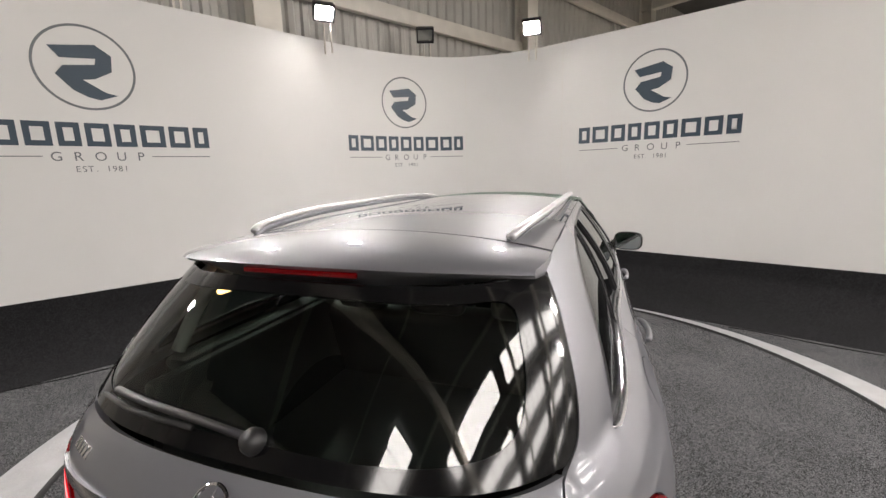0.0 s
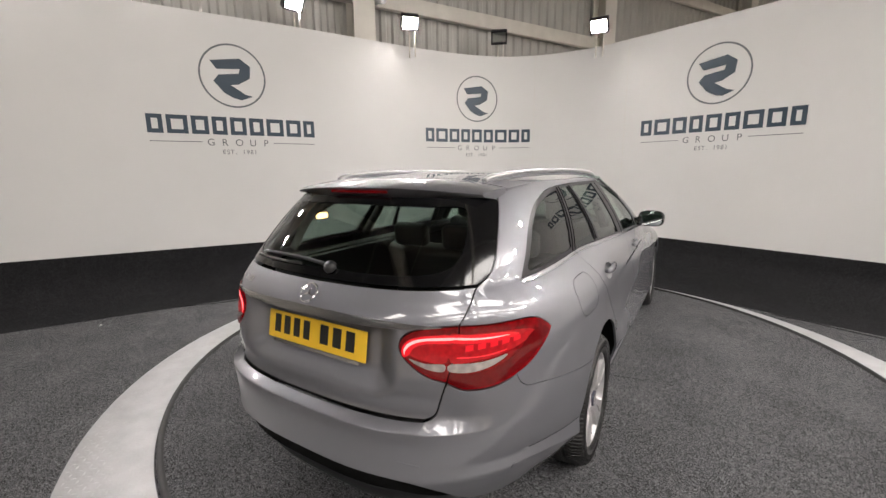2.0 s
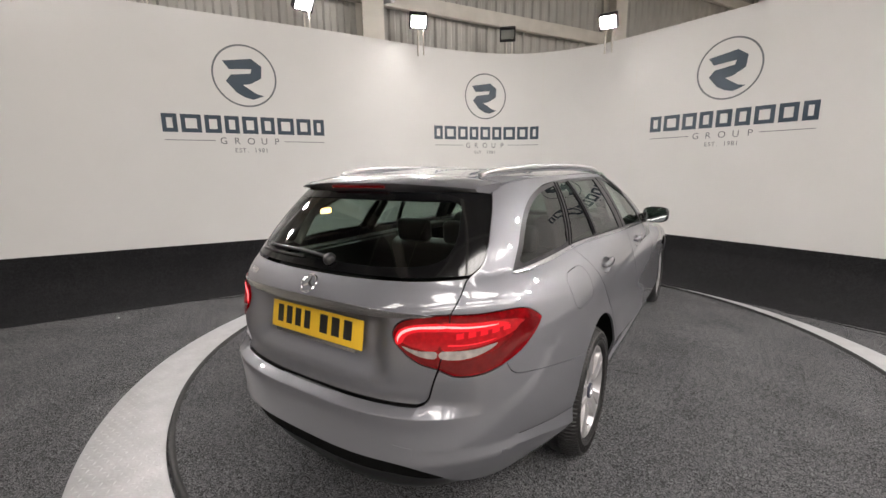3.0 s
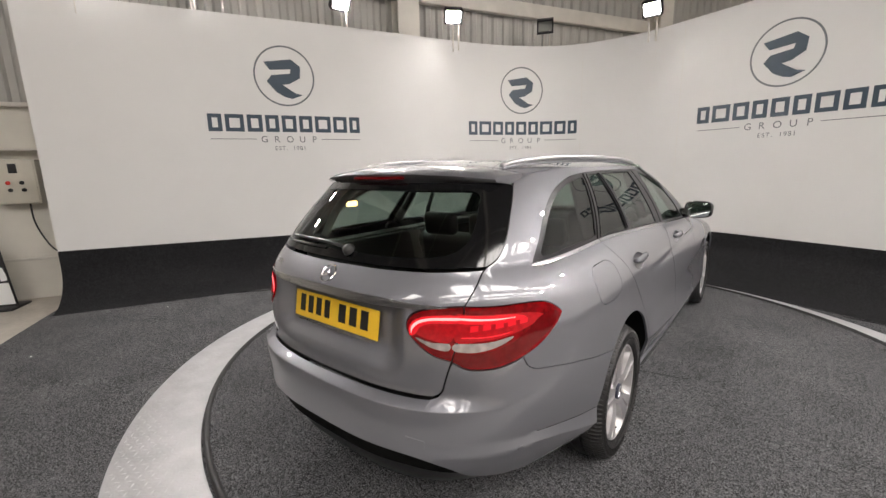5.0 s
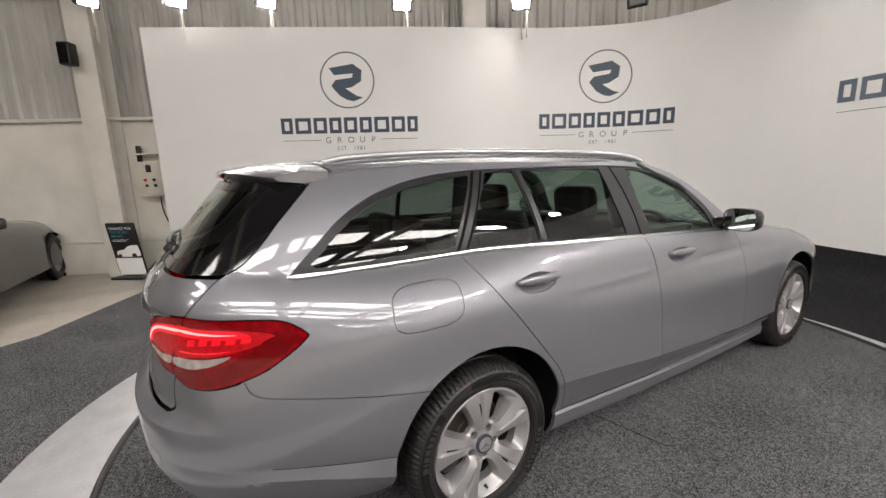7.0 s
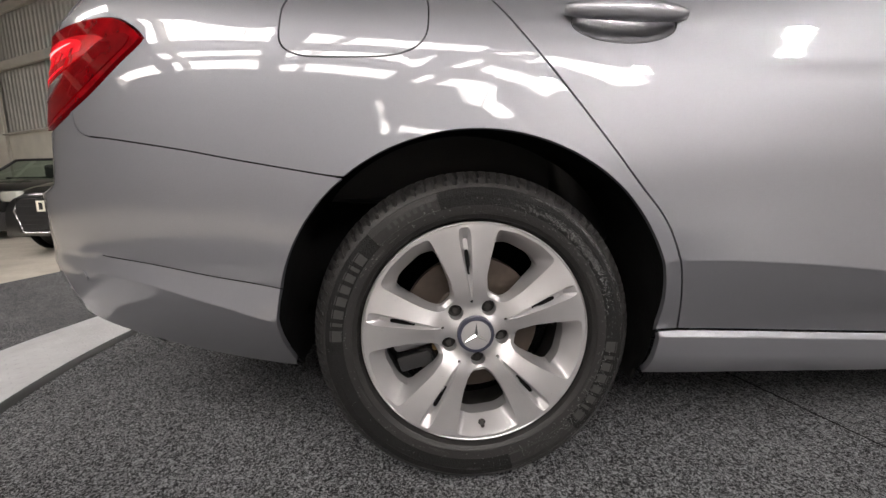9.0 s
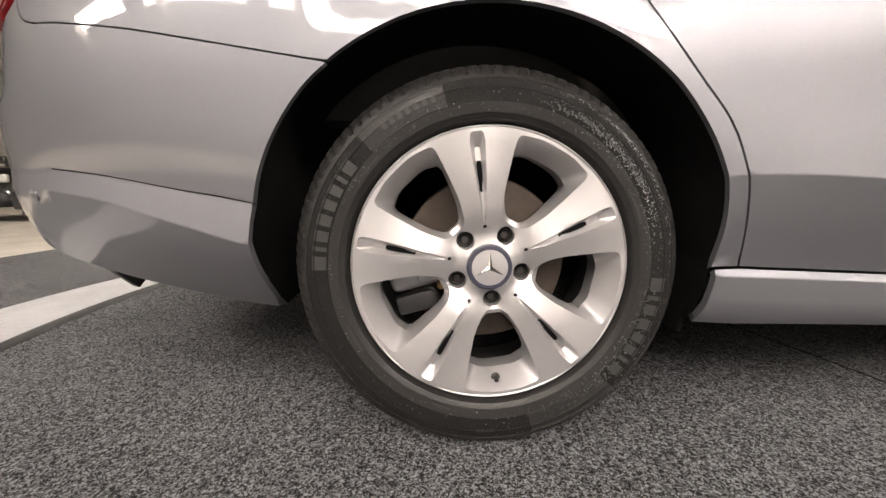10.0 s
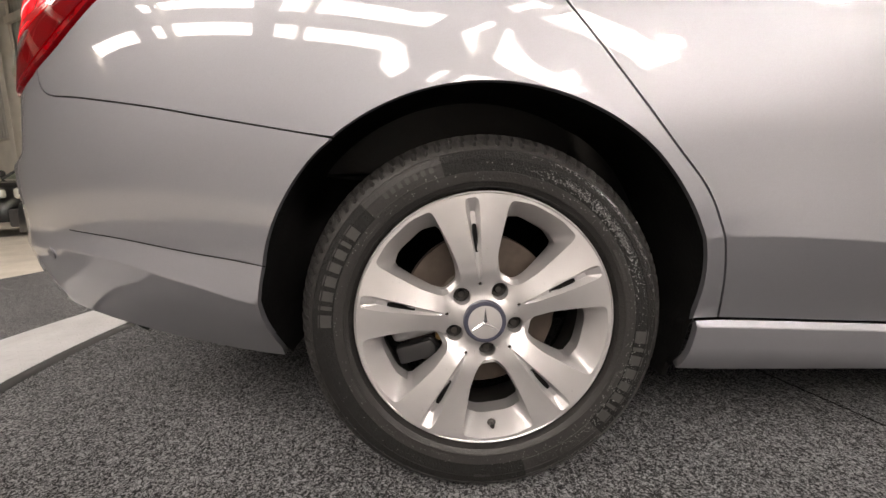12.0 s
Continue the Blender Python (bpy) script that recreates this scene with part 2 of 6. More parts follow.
def lathe(profile, seg=64, close=False, bump=None):
    """Verts and faces of a profile of (radius, x) turned about the x axis."""
    verts, faces, n = [], [], len(profile)
    for i in range(seg):
        a = 2 * math.pi * i / seg
        for j, (r, x) in enumerate(profile):
            rr = r + (bump(i, j) if bump else 0)
            verts.append((x, rr * math.sin(a), rr * math.cos(a)))
    for i in range(seg):
        k = (i + 1) % seg
        for j in range(n - 1 + (1 if close else 0)):
            j2 = (j + 1) % n
            faces.append((i * n + j, k * n + j, k * n + j2, i * n + j2))
    return verts, faces


def tube(points, radius, seg=8, flat=1.0):
    """Verts and faces of a tube along points; flat squeezes it in z."""
    pts = [Vector(p) for p in points]
    verts, faces = [], []
    for i, p in enumerate(pts):
        d = (pts[min(i + 1, len(pts) - 1)] - pts[max(i - 1, 0)]).normalized()
        a = d.cross(Vector((0, 0, 1)))
        a = a.normalized() if a.length > 1e-4 else Vector((1, 0, 0))
        b = a.cross(d)
        for k in range(seg):
            t = 2 * math.pi * k / seg
            verts.append(p + a * math.cos(t) * radius + b * math.sin(t) * radius * flat)
    n = len(pts)
    for i in range(n - 1):
        for k in range(seg):
            k2 = (k + 1) % seg
            faces.append((i * seg + k, i * seg + k2, (i + 1) * seg + k2, (i + 1) * seg + k))
    faces.append(tuple(range(seg - 1, -1, -1)))
    faces.append(tuple((n - 1) * seg + k for k in range(seg)))
    return verts, faces


def spline(points, per=8, closed=False):
    """A Catmull-Rom curve through points of any dimension."""
    n, out = len(points), []
    for i in range(n if closed else n - 1):
        def at(k):
            return points[k % n] if closed else points[min(max(k, 0), n - 1)]
        p0, p1, p2, p3 = at(i - 1), at(i), at(i + 1), at(i + 2)
        for s in range(per):
            t = s / per
            out.append(tuple(.5 * (2 * b + (c - a) * t + (2 * a - 5 * b + 4 * c - d) * t * t + (3 * b - a - 3 * c + d) * t ** 3)
                             for a, b, c, d in zip(p0, p1, p2, p3)))
    if not closed:
        out.append(tuple(points[-1]))
    return out


def densify(poly, step=.025, closed=True):
    out = []
    for i in range(len(poly) if closed else len(poly) - 1):
        a, b = poly[i], poly[(i + 1) % len(poly)]
        n = max(1, int(math.ceil(math.dist(a, b) / step)))
        out += [(a[0] + (b[0] - a[0]) * k / n, a[1] + (b[1] - a[1]) * k / n) for k in range(n)]
    if not closed:
        out.append(poly[-1])
    return out


def area2(poly):
    return sum(a[0] * b[1] - b[0] * a[1] for a, b in zip(poly, poly[1:] + poly[:1]))


def inset(poly, d):
    """The polygon drawn in by d."""
    s = 1 if area2(poly) > 0 else -1
    out, n = [], len(poly)
    for i in range(n):
        a, b, c = Vector(poly[i - 1]), Vector(poly[i]), Vector(poly[(i + 1) % n])
        e1, e2 = (b - a), (c - b)
        e1 = e1.normalized() if e1.length > 1e-9 else Vector((1, 0))
        e2 = e2.normalized() if e2.length > 1e-9 else e1
        nn = Vector((-e1.y - e2.y, e1.x + e2.x))
        k = nn.length
        nn = nn / k if k > 1e-6 else Vector((-e1.y, e1.x))
        lean = max(.35, nn.dot(Vector((-e1.y, e1.x))))
        out.append((b.x + nn.x * d * s / lean, b.y + nn.y * d * s / lean))
    return out


def inside(p, poly):
    x, y, hit, j = p[0], p[1], False, len(poly) - 1
    for i in range(len(poly)):
        xi, yi, xj, yj = *poly[i], *poly[j]
        if (yi > y) != (yj > y) and x < (xj - xi) * (y - yi) / (yj - yi) + xi:
            hit = not hit
        j = i
    return hit


def flat_mesh(outline, holes=(), step=.03, lines=()):
    """Triangles of a 2D region with holes: points, triangles, loops of boundary indices."""
    from mathutils.geometry import delaunay_2d_cdt
    loops = [outline, *holes]
    pts, edges, idx = [], [], []
    for lp in loops:
        base = len(pts)
        pts += [Vector(p) for p in lp]
        edges += [(base + i, base + (i + 1) % len(lp)) for i in range(len(lp))]
        idx.append(list(range(base, base + len(lp))))
    bound = np.array([(p.x, p.y) for p in pts])
    lo, hi = bound.min(0), bound.max(0)
    for line in lines:
        x = lo[0] + .01
        while x < hi[0]:
            z = line(x)
            for q in ((x, z - .0025), (x, z + .0025)) if z else ():
                if ((bound[:, 0] - q[0]) ** 2 + (bound[:, 1] - q[1]) ** 2).min() > 4e-5 and inside(q, outline) and not any(inside(q, h) for h in holes):
                    pts.append(Vector(q))
            x += .02
    row = 0
    y = lo[1] + step * .5
    while y < hi[1]:
        x = lo[0] + step * (.25 if row % 2 else .75)
        while x < hi[0]:
            if not any(abs((g(x) or 9) - y) < .011 for g in lines) and ((bound[:, 0] - x) ** 2 + (bound[:, 1] - y) ** 2).min() > (step * .55) ** 2 and inside((x, y), outline) and not any(inside((x, y), h) for h in holes):
                pts.append(Vector((x, y)))
            x += step
        y += step * .87
        row += 1
    v, _, f, ov, _, _ = delaunay_2d_cdt(pts, edges, [], 0, 1e-7)
    back = {}
    for i, o in enumerate(ov):
        for k in o:
            back[k] = i
    tris = []
    for t in f:
        c = (sum(v[i].x for i in t) / 3, sum(v[i].y for i in t) / 3)
        if inside(c, outline) and not any(inside(c, h) for h in holes):
            a, b, d = (v[i] for i in t)
            tris.append(tuple(t) if (b - a).cross(d - a) > 0 else tuple(reversed(t)))
    return [(p.x, p.y) for p in v], tris, [[back[k] for k in lp] for lp in idx]


def panel(name, fn, outline, mat, parent=None, holes=(), gap=.0018, fold=.014, lift=0.0, side=1, step=.03, label="", flip=False, dense=.02, lines=()):
    """A piece of sheet on the surface fn(u, v), with folded edges; side -1 mirrors it."""
    out = densify(inset(densify(outline, dense), gap), dense)
    hs = [densify(inset(densify(h, dense), -gap), dense) for h in holes]
    p2, tris, loops = flat_mesh(out, hs, step, lines)
    e = 1e-3
    pos, nor = [], []
    for u, v in p2:
        p = Vector(fn(u, v))
        du, dv = Vector(fn(u + e, v)) - Vector(fn(u - e, v)), Vector(fn(u, v + e)) - Vector(fn(u, v - e))
        nn = du.cross(dv)
        nn = nn.normalized() if nn.length > 1e-12 else Vector((0, 0, 1))
        if flip:
            nn = -nn
        pos.append(p + nn * lift)
        nor.append(nn)
    faces = [tuple(reversed(t)) for t in tris] if flip else list(tris)
    if fold:
        for lp in loops:
            n0 = len(pos)
            edge = []
            for k, i in enumerate(lp):
                along = pos[lp[(k + 1) % len(lp)]] - pos[lp[k - 1]]
                out_ = along.cross(nor[i])
                edge.append(out_.normalized() if out_.length > 1e-9 else nor[i].copy())
                pos.append(pos[i].copy())
            n1 = len(pos)
            for i in lp:
                pos.append(pos[i] - nor[i] * fold)
            nor += edge + [q.copy() for q in edge]
            m = len(lp)
            for k in range(m):
                k2 = (k + 1) % m
                faces.append((n0 + k, n1 + k, n1 + k2, n0 + k2))
    if side < 0:
        pos = [Vector((-p.x, p.y, p.z)) for p in pos]
        nor = [Vector((-q.x, q.y, q.z)) for q in nor]
        faces = [tuple(reversed(t)) for t in faces]
    return mesh_part(name, pos, faces, mat, parent, label, True, nor)


def words(text, size):
    """Verts (x, y) and faces of flat lettering, its left foot at 0, 0."""
    c = bpy.data.curves.new("words", "FONT")
    c.body, c.size = text, size
    o = bpy.data.objects.new("words", c)
    scene.collection.objects.link(o)
    me = bpy.data.meshes.new_from_object(o.evaluated_get(bpy.context.evaluated_depsgraph_get()))
    v, f = [(p.co.x, p.co.y) for p in me.vertices], [tuple(p.vertices) for p in me.polygons]
    bpy.data.objects.remove(o)
    bpy.data.curves.remove(c)
    bpy.data.meshes.remove(me)
    x0 = min(p[0] for p in v)
    return [(p[0] - x0, p[1]) for p in v], f

# ---- the hall ----
FLOOR_Z = -.03
H_S0, H_S1, H_D1, H_Z = -16.0, 22.0, 22.0, 6.4


def quad_prism(name, p, q, thick, z0, z1, mat, label, parent=None):
    """An upright slab from p to q, thick to the left of the way from p to q."""
    p, q = Vector(p), Vector(q)
    d = (q - p).normalized()
    n = Vector((-d.y, d.x, 0)) * thick
    v = [(*(a + b).xy, z) for z in (z0, z1) for a, b in ((p, Vector()), (q, Vector()), (q, n), (p, n))]
    f = [(0, 1, 5, 4), (1, 2, 6, 5), (2, 3, 7, 6), (3, 0, 4, 7), (4, 5, 6, 7), (3, 2, 1, 0)]
    ob = mesh_part(name, v, f, mat, parent, "", False)
    if parent is None:
        tagged(ob, label, "wall", kind="structure")
    return ob


def corrugated(name, s0, s1, d, z0, z1, mat, pitch=.2, depth=.03, flip=1, label=""):
    """Profiled sheet cladding along the hall's side."""
    v, f, s, i = [], [], s0, 0
    while s < s1:
        for ds, dd in ((0, 0), (.35, 0), (.5, 1), (.85, 1)):
            for z in (z0, z1):
                v.append(hall(min(s + ds * pitch, s1), d + dd * depth * flip, z))
        s += pitch
    n = len(v) // 2
    f = [(2 * k, 2 * k + 2, 2 * k + 3, 2 * k + 1) for k in range(n - 1)]
    return tagged(mesh_part(name, v, f, mat, None, "", False), label, "wall cladding", kind="structure")


quad_prism("wall_side", hall(H_S0, 0, 0), hall(H_S1, 0, 0), .25, FLOOR_Z - .1, 2.22, M_BLOCKWALL, "cream painted block wall along the hall")
quad_prism("wall_far", hall(H_S1, 0, 0), hall(H_S1, H_D1, 0), .2, FLOOR_Z - .1, H_Z, M_CLADDARK, "dark grey clad end wall behind the curved backdrop")
# unseen walls closing the hall, coloured dark to hold down bounced light
quad_prism("wall_other_side", hall(H_S1, H_D1, 0), hall(H_S0, H_D1, 0), .2, FLOOR_Z - .1, H_Z, M_CLADDARK, "unseen far-side wall of the hall, made dark to limit bounced light")
quad_prism("wall_near", hall(H_S0, H_D1, 0), hall(H_S0, 0, 0), .2, FLOOR_Z - .1, H_Z, M_CLADDARK, "unseen near end wall of the hall, made dark to limit bounced light")
corrugated("cladding", H_S0, H_S1, -.06, 2.22, H_Z, M_CLAD, label="grey profiled steel cladding above the block wall")
tagged(part("ledge", box_bm((H_S1 - H_S0, .10, .045), bevel=.008, rot=Matrix.Rotation(math.atan2(WALL_DIR.y, WALL_DIR.x), 4, "Z"), at=hall((H_S0 + H_S1) / 2, .04, 2.22)), M_STEELCREAM),
       "cream ledge where block wall meets cladding", "ledge", kind="structure")
ROT_HALL = Matrix.Rotation(math.atan2(WALL_DIR.y, WALL_DIR.x), 4, "Z")
tagged(part("wall_pipe", box_bm((H_S1 - H_S0, .03, .03), bevel=.008, rot=ROT_HALL, at=hall((H_S0 + H_S1) / 2, .016, .44)), M_STEELCREAM),
       "thin cream service pipe low along the block wall", "pipe", kind="structure")
for z, w in ((3.95, .22), (5.3, .2)):
    tagged(part("wall_rail", box_bm((H_S1 - H_S0, .10, w), bevel=.01, rot=ROT_HALL, at=hall((H_S0 + H_S1) / 2, .06, z)), M_STEELCREAM),
           "cream painted steel sheeting rail on the hall wall", "sheeting rail", kind="structure")


def steel_column(s):
    ob = thing("steel_column", tuple(hall(s, .18, FLOOR_Z)), "cream painted steel stanchion against the hall wall", "column", "hall stanchions", "structure")
    turn = ROT_HALL
    part("web", box_bm((.012, .28, H_Z), at=(0, 0, H_Z / 2), rot=None), M_STEELCREAM, ob, m=turn)
    for side in (-1, 1):
        part("flange", box_bm((.32, .02, H_Z), at=(0, .15 * side, H_Z / 2), bevel=.004), M_STEELCREAM, ob, m=turn)


for s in (-11.6, -6.2, -.36, 4.9, 10.0, 15.4, 20.6):
    steel_column(s)

tagged(mesh_part("floor", [hall(s, d, FLOOR_Z - .02) for s, d in ((H_S0, 0), (H_S0, H_D1), (H_S1, H_D1), (H_S1, 0))], [(3, 2, 1, 0)], M_CONCRETE, None, "", False),
       "worn pale concrete hall floor with dark scuffs", "floor", kind="structure")
tagged(mesh_part("ceiling", [hall(s, d, H_Z) for s, d in ((H_S0, -.2), (H_S0, H_D1 + .2), (H_S1 + .2, H_D1 + .2), (H_S1 + .2, -.2))], [(0, 1, 2, 3)], M_CEIL, None, "", False),
       "dark profiled steel roof of the hall", "ceiling", kind="structure")
for s in (-11.6, -6.2, -.36, 4.9, 10.0, 15.4, 20.6):
    tagged(part("roof_beam", box_bm((.22, H_D1, .42), bevel=.015, rot=ROT_HALL, at=hall(s, H_D1 / 2, H_Z - .45)), M_STEELCREAM),
           "painted steel rafter under the hall roof", "roof beam", "rafters", "structure")
for d in (2.4, 5.2, 8.0, 10.8, 13.6, 16.4, 19.2):
    tagged(part("purlin", box_bm((H_S1 - H_S0, .08, .18), bevel=.01, rot=ROT_HALL, at=hall((H_S0 + H_S1) / 2, d, H_Z - .12)), M_CLAD),
           "grey steel purlin under the hall roof", "purlin", "purlins", "structure")


# ---- rooflights ----
def rooflight(s, d, long=4.6, wide=1.18):
    """A ribbed translucent sheet in the roof, lit by the sky above it."""
    ob = thing("rooflight", tuple(hall(s, d, H_Z - .06)), "bright ribbed translucent rooflight in the dark roof", "rooflight", "rooflights", "structure")
    part("sheet", box_bm((long, wide, .02), bevel=.004), M_LAMPGLOW, ob, "bright translucent sheet", m=ROT_HALL)
    for k in range(5):
        part("rib", box_bm((.03, wide, .03), at=(long * (k - 2) / 6, 0, -.022), bevel=.006), M_CLADDARK, ob, m=ROT_HALL)
    for e in (-1, 1):
        part("frame_bar", box_bm((.05, wide + .08, .05), at=(e * (long / 2 + .02), 0, -.01), bevel=.006), M_CLADDARK, ob, m=ROT_HALL)


for s, d in ((-5.0, 7.0), (-5.0, 15.2), (.8, 9.8), (.8, 12.6), (.8, 15.2), (6.3, 9.8), (6.3, 12.6), (6.3, 15.2),
             (12.0, 9.8), (12.0, 12.6), (12.0, 15.2), (12.0, 20.0), (17.6, 9.8), (17.6, 15.2), (17.6, 20.0)):
    rooflight(s, d)

# ---- curved backdrop ----
WALL_PLAN = spline([(-5.45, -2.17), (-4.75, -.77), (-4.157, .383), (-3.302, 2.038), (-2.554, 3.62), (-1.95, 4.48), (-1.313, 4.90), (-.45, 4.98), (.409, 4.734), (2.126, 4.10), (3.85, 3.45), (5.6, 2.75), (6.6, 1.9)], 14)
_len = [0.0]
for _a, _b in zip(WALL_PLAN, WALL_PLAN[1:]):
    _len.append(_len[-1] + math.dist(_a, _b))


def on_wall(s):
    """The backdrop's face at s metres along it: place and normal towards the set."""
    s = min(max(s, 0.0), _len[-1] - 1e-4)
    i = max(k for k in range(len(_len)) if _len[k] <= s)
    i = min(i, len(WALL_PLAN) - 2)
    a, b = Vector(WALL_PLAN[i]), Vector(WALL_PLAN[i + 1])
    f = (s - _len[i]) / (_len[i + 1] - _len[i])
    a0, b1 = Vector(WALL_PLAN[max(i - 1, 0)]), Vector(WALL_PLAN[min(i + 2, len(WALL_PLAN) - 1)])
    d = ((b - a0).normalized() * (1 - f) + (b1 - a).normalized() * f).normalized()
    return a.lerp(b, f), Vector((d.y, -d.x))


def wall_s(x, y):
    return min(((math.dist((x, y), p), s) for p, s in zip(WALL_PLAN, _len)))[1]


S_START = wall_s(-4.88, -1.03)
WALL_TOP = 3.27


def band_top(s):
    f = min(max((s - S_START) / 9.0, 0), 1)
    return .585 - .10 * f


def cove_width(s):
    f = min(max((s - S_START - 2) / 8.0, 0), 1)
    return .45 + .40 * f


def wall_strip(name, z_of, mat, label, s1=None):
    v, f, s, n = [], [], S_START, 0
    s1 = s1 or _len[-1]
    while s < s1:
        p, q = on_wall(s)
        for z, off in z_of(s):
            v.append((p.x + q.x * off, p.y + q.y * off, z))
        n += 1
        s += .09
    k = len(v) // n
    f = [(i * k + j, (i + 1) * k + j, (i + 1) * k + j + 1, i * k + j + 1) for i in range(n - 1) for j in range(k - 1)]
    ob = mesh_part(name, v, f, mat)
    sharpen(ob.data, 50)
    return tagged(ob, label, "backdrop wall", kind="structure")


wall_strip("wall_backdrop", lambda s: [(band_top(s) - .02, -.12), (band_top(s) - .02, 0), (1.2, 0), (2.0, 0), (2.7, 0), (WALL_TOP, 0), (WALL_TOP, -.12), (band_top(s) - .02, -.12)],
           M_WALLWHITE, "smooth white curved studio backdrop wall")


def cove_profile(s):
    h, w = band_top(s), cove_width(s)
    out = [(h, -.03), (h, .006)]
    for k in range(13):
        a = k / 12 * math.pi / 2
        hh = min(h - .12, .42)
        out.append((FLOOR_Z + .004 + hh * (1 - math.sin(a)), .006 + w * (1 - math.cos(a))))
    out.append((FLOOR_Z - .002, .006 + w + .004))
    return out


wall_strip("cove", cove_profile, M_COVE, "dark grey carpeted cove at the foot of the backdrop")

# carpeted studio floor, cut to its outline
_edge = [tuple(on_wall(S_START + .3 * k)[0]) for k in range(int((_len[-1] - S_START) / .3))]
_front = [tuple(p) for p in spline([(6.0, .9), (5.0, -.5), (3.7, -1.9), (2.2, -2.95), (.9, -3.35)], 4)] + [(-.4, -3.35), (-1.7, -3.1), (-2.55, -2.95), (-3.1, -2.17), (-3.95, -1.68), (-4.75, -1.2)]
_v, _t, _l = flat_mesh(densify(_edge + _front, .4), (), .5)
_top = [(x, y, FLOOR_Z) for x, y in _v]
_n = len(_top)
_skirt = [(x, y, FLOOR_Z - .018) for x, y in (_v[i] for i in _l[0])]
_faces = list(_t) + [(_l[0][k], _n + k, _n + (k + 1) % len(_l[0]), _l[0][(k + 1) % len(_l[0])]) for k in range(len(_l[0]))]
tagged(mesh_part("studio_floor", _top + _skirt, _faces, M_CARPET, None, "", False), "dark grey flecked carpet covering the studio floor", "floor", kind="structure")

# floor seam beside the cove, lifted a little
for _name, _pts in (("floor_seam", [(-4.2, -.42), (-3.82, .12), (-3.45, .58), (-3.2, 1.0)]), ("floor_seam", [(1.95, 3.2), (2.2, 3.12), (2.6, 2.93), (3.1, 2.75)])):
    _a, _f = tube([(x, y, FLOOR_Z + .001) for x, y in spline(_pts, 5)], .009, 6, .5)
    tagged(mesh_part(_name, _a, _f, M_SEAM), "dark lifted joint in the studio carpet", "floor seam", kind="structure")

# ---- turntable and ring ----
DISC_C, DISC_R = (-.04, 1.15), 2.545
RING_C, RING_R = (.019, .978), 2.826


def circle(c, r, n):
    return [(c[0] + r * math.cos(2 * math.pi * k / n), c[1] + r * math.sin(2 * math.pi * k / n)) for k in range(n)]


N_RING = 180
_in, _out = circle(DISC_C, DISC_R + .012, N_RING), circle(RING_C, RING_R, N_RING)
_v = [(x, y, FLOOR_Z + .006) for x, y in _in] + [(x, y, FLOOR_Z + .008) for x, y in _out] + [(x, y, FLOOR_Z - .01) for x, y in circle(RING_C, RING_R + .01, N_RING)]
_f = [(k, k + N_RING, (k + 1) % N_RING + N_RING, (k + 1) % N_RING) for k in range(N_RING)] + [(k + N_RING, k + 2 * N_RING, (k + 1) % N_RING + 2 * N_RING, (k + 1) % N_RING + N_RING) for k in range(N_RING)]
ring = tagged(mesh_part("floor_ring", _v, _f, M_RING), "pale grey steel tread-plate ring around the turntable", "floor ring", kind="structure")
# raised lozenges of the tread plate
_v, _f = [], []
rng = random.Random(5)
for gx in range(-72, 73):
    for gy in range(-72, 73):
        px, py = gx * .042 - .02, gy * .042 + 1.0
        if px > .9 or math.hypot(px - DISC_C[0], py - DISC_C[1]) < DISC_R + .03 or math.hypot(px - RING_C[0], py - RING_C[1]) > RING_R - .02 or py > 2.6:
            continue
        a = math.pi / 4 if (gx + gy) % 2 else -math.pi / 4
        c, s, b = math.cos(a), math.sin(a), len(_v)
        for lx, ly, lz in ((.017, 0, 0), (0, .0042, 0), (-.017, 0, 0), (0, -.0042, 0), (0, 0, .0022)):
            _v.append((px + c * lx - s * ly, py + s * lx + c * ly, FLOOR_Z + .0075 + lz))
        _f += [(b, b + 1, b + 4), (b + 1, b + 2, b + 4), (b + 2, b + 3, b + 4), (b + 3, b, b + 4)]
mesh_part("tread", _v, _f, M_RING, ring, "raised lozenge tread")["kind"] = "stuff"

_v = [(*DISC_C, 0)] + [(x, y, 0) for x, y in circle(DISC_C, DISC_R - .030, N_RING)]
_f = [(0, 1 + k, 1 + (k + 1) % N_RING) for k in range(N_RING)]
disc = tagged(mesh_part("turntable", _v, _f, M_CARPET, None, "", False), "round turntable covered in dark flecked grey carpet", "turntable", kind="structure")
_prof = [(DISC_R - .034, -.001), (DISC_R - .028, .010), (DISC_R - .020, .016), (DISC_R - .010, .017), (DISC_R - .002, .011), (DISC_R, 0), (DISC_R, FLOOR_Z)]
_v, _f = [], []
for k in range(N_RING):
    a = 2 * math.pi * k / N_RING
    _v += [(DISC_C[0] + r * math.cos(a), DISC_C[1] + r * math.sin(a), z) for r, z in _prof]
_m = len(_prof)
_f = [(k * _m + j, k * _m + j + 1, (k + 1) % N_RING * _m + j + 1, (k + 1) % N_RING * _m + j) for k in range(N_RING) for j in range(_m - 1)]
_a, _b = tube([(x, .815 + .19 * x, 0) for x in (-.2, .2, .6, 1.0)], .0028, 6, .5)
mesh_part("carpet_joint", _a, _b, M_SEAM, disc, "dark joint between two carpet lengths")
mesh_part("edge_trim", _v, [tuple(reversed(f)) for f in _f], M_RUBBER, disc, "black rubber edge trim")

# ---- signs on the backdrop ----
def wall_mesh(name, pts, faces, s_at, z_at, mat, parent, lift=.003, label=""):
    v = []
    for x, y in pts:
        p, q = on_wall(s_at + x)
        v.append((p.x + q.x * lift, p.y + q.y * lift, z_at + y))
    ob = mesh_part(name, v, faces, mat, parent, label, False)
    return ob


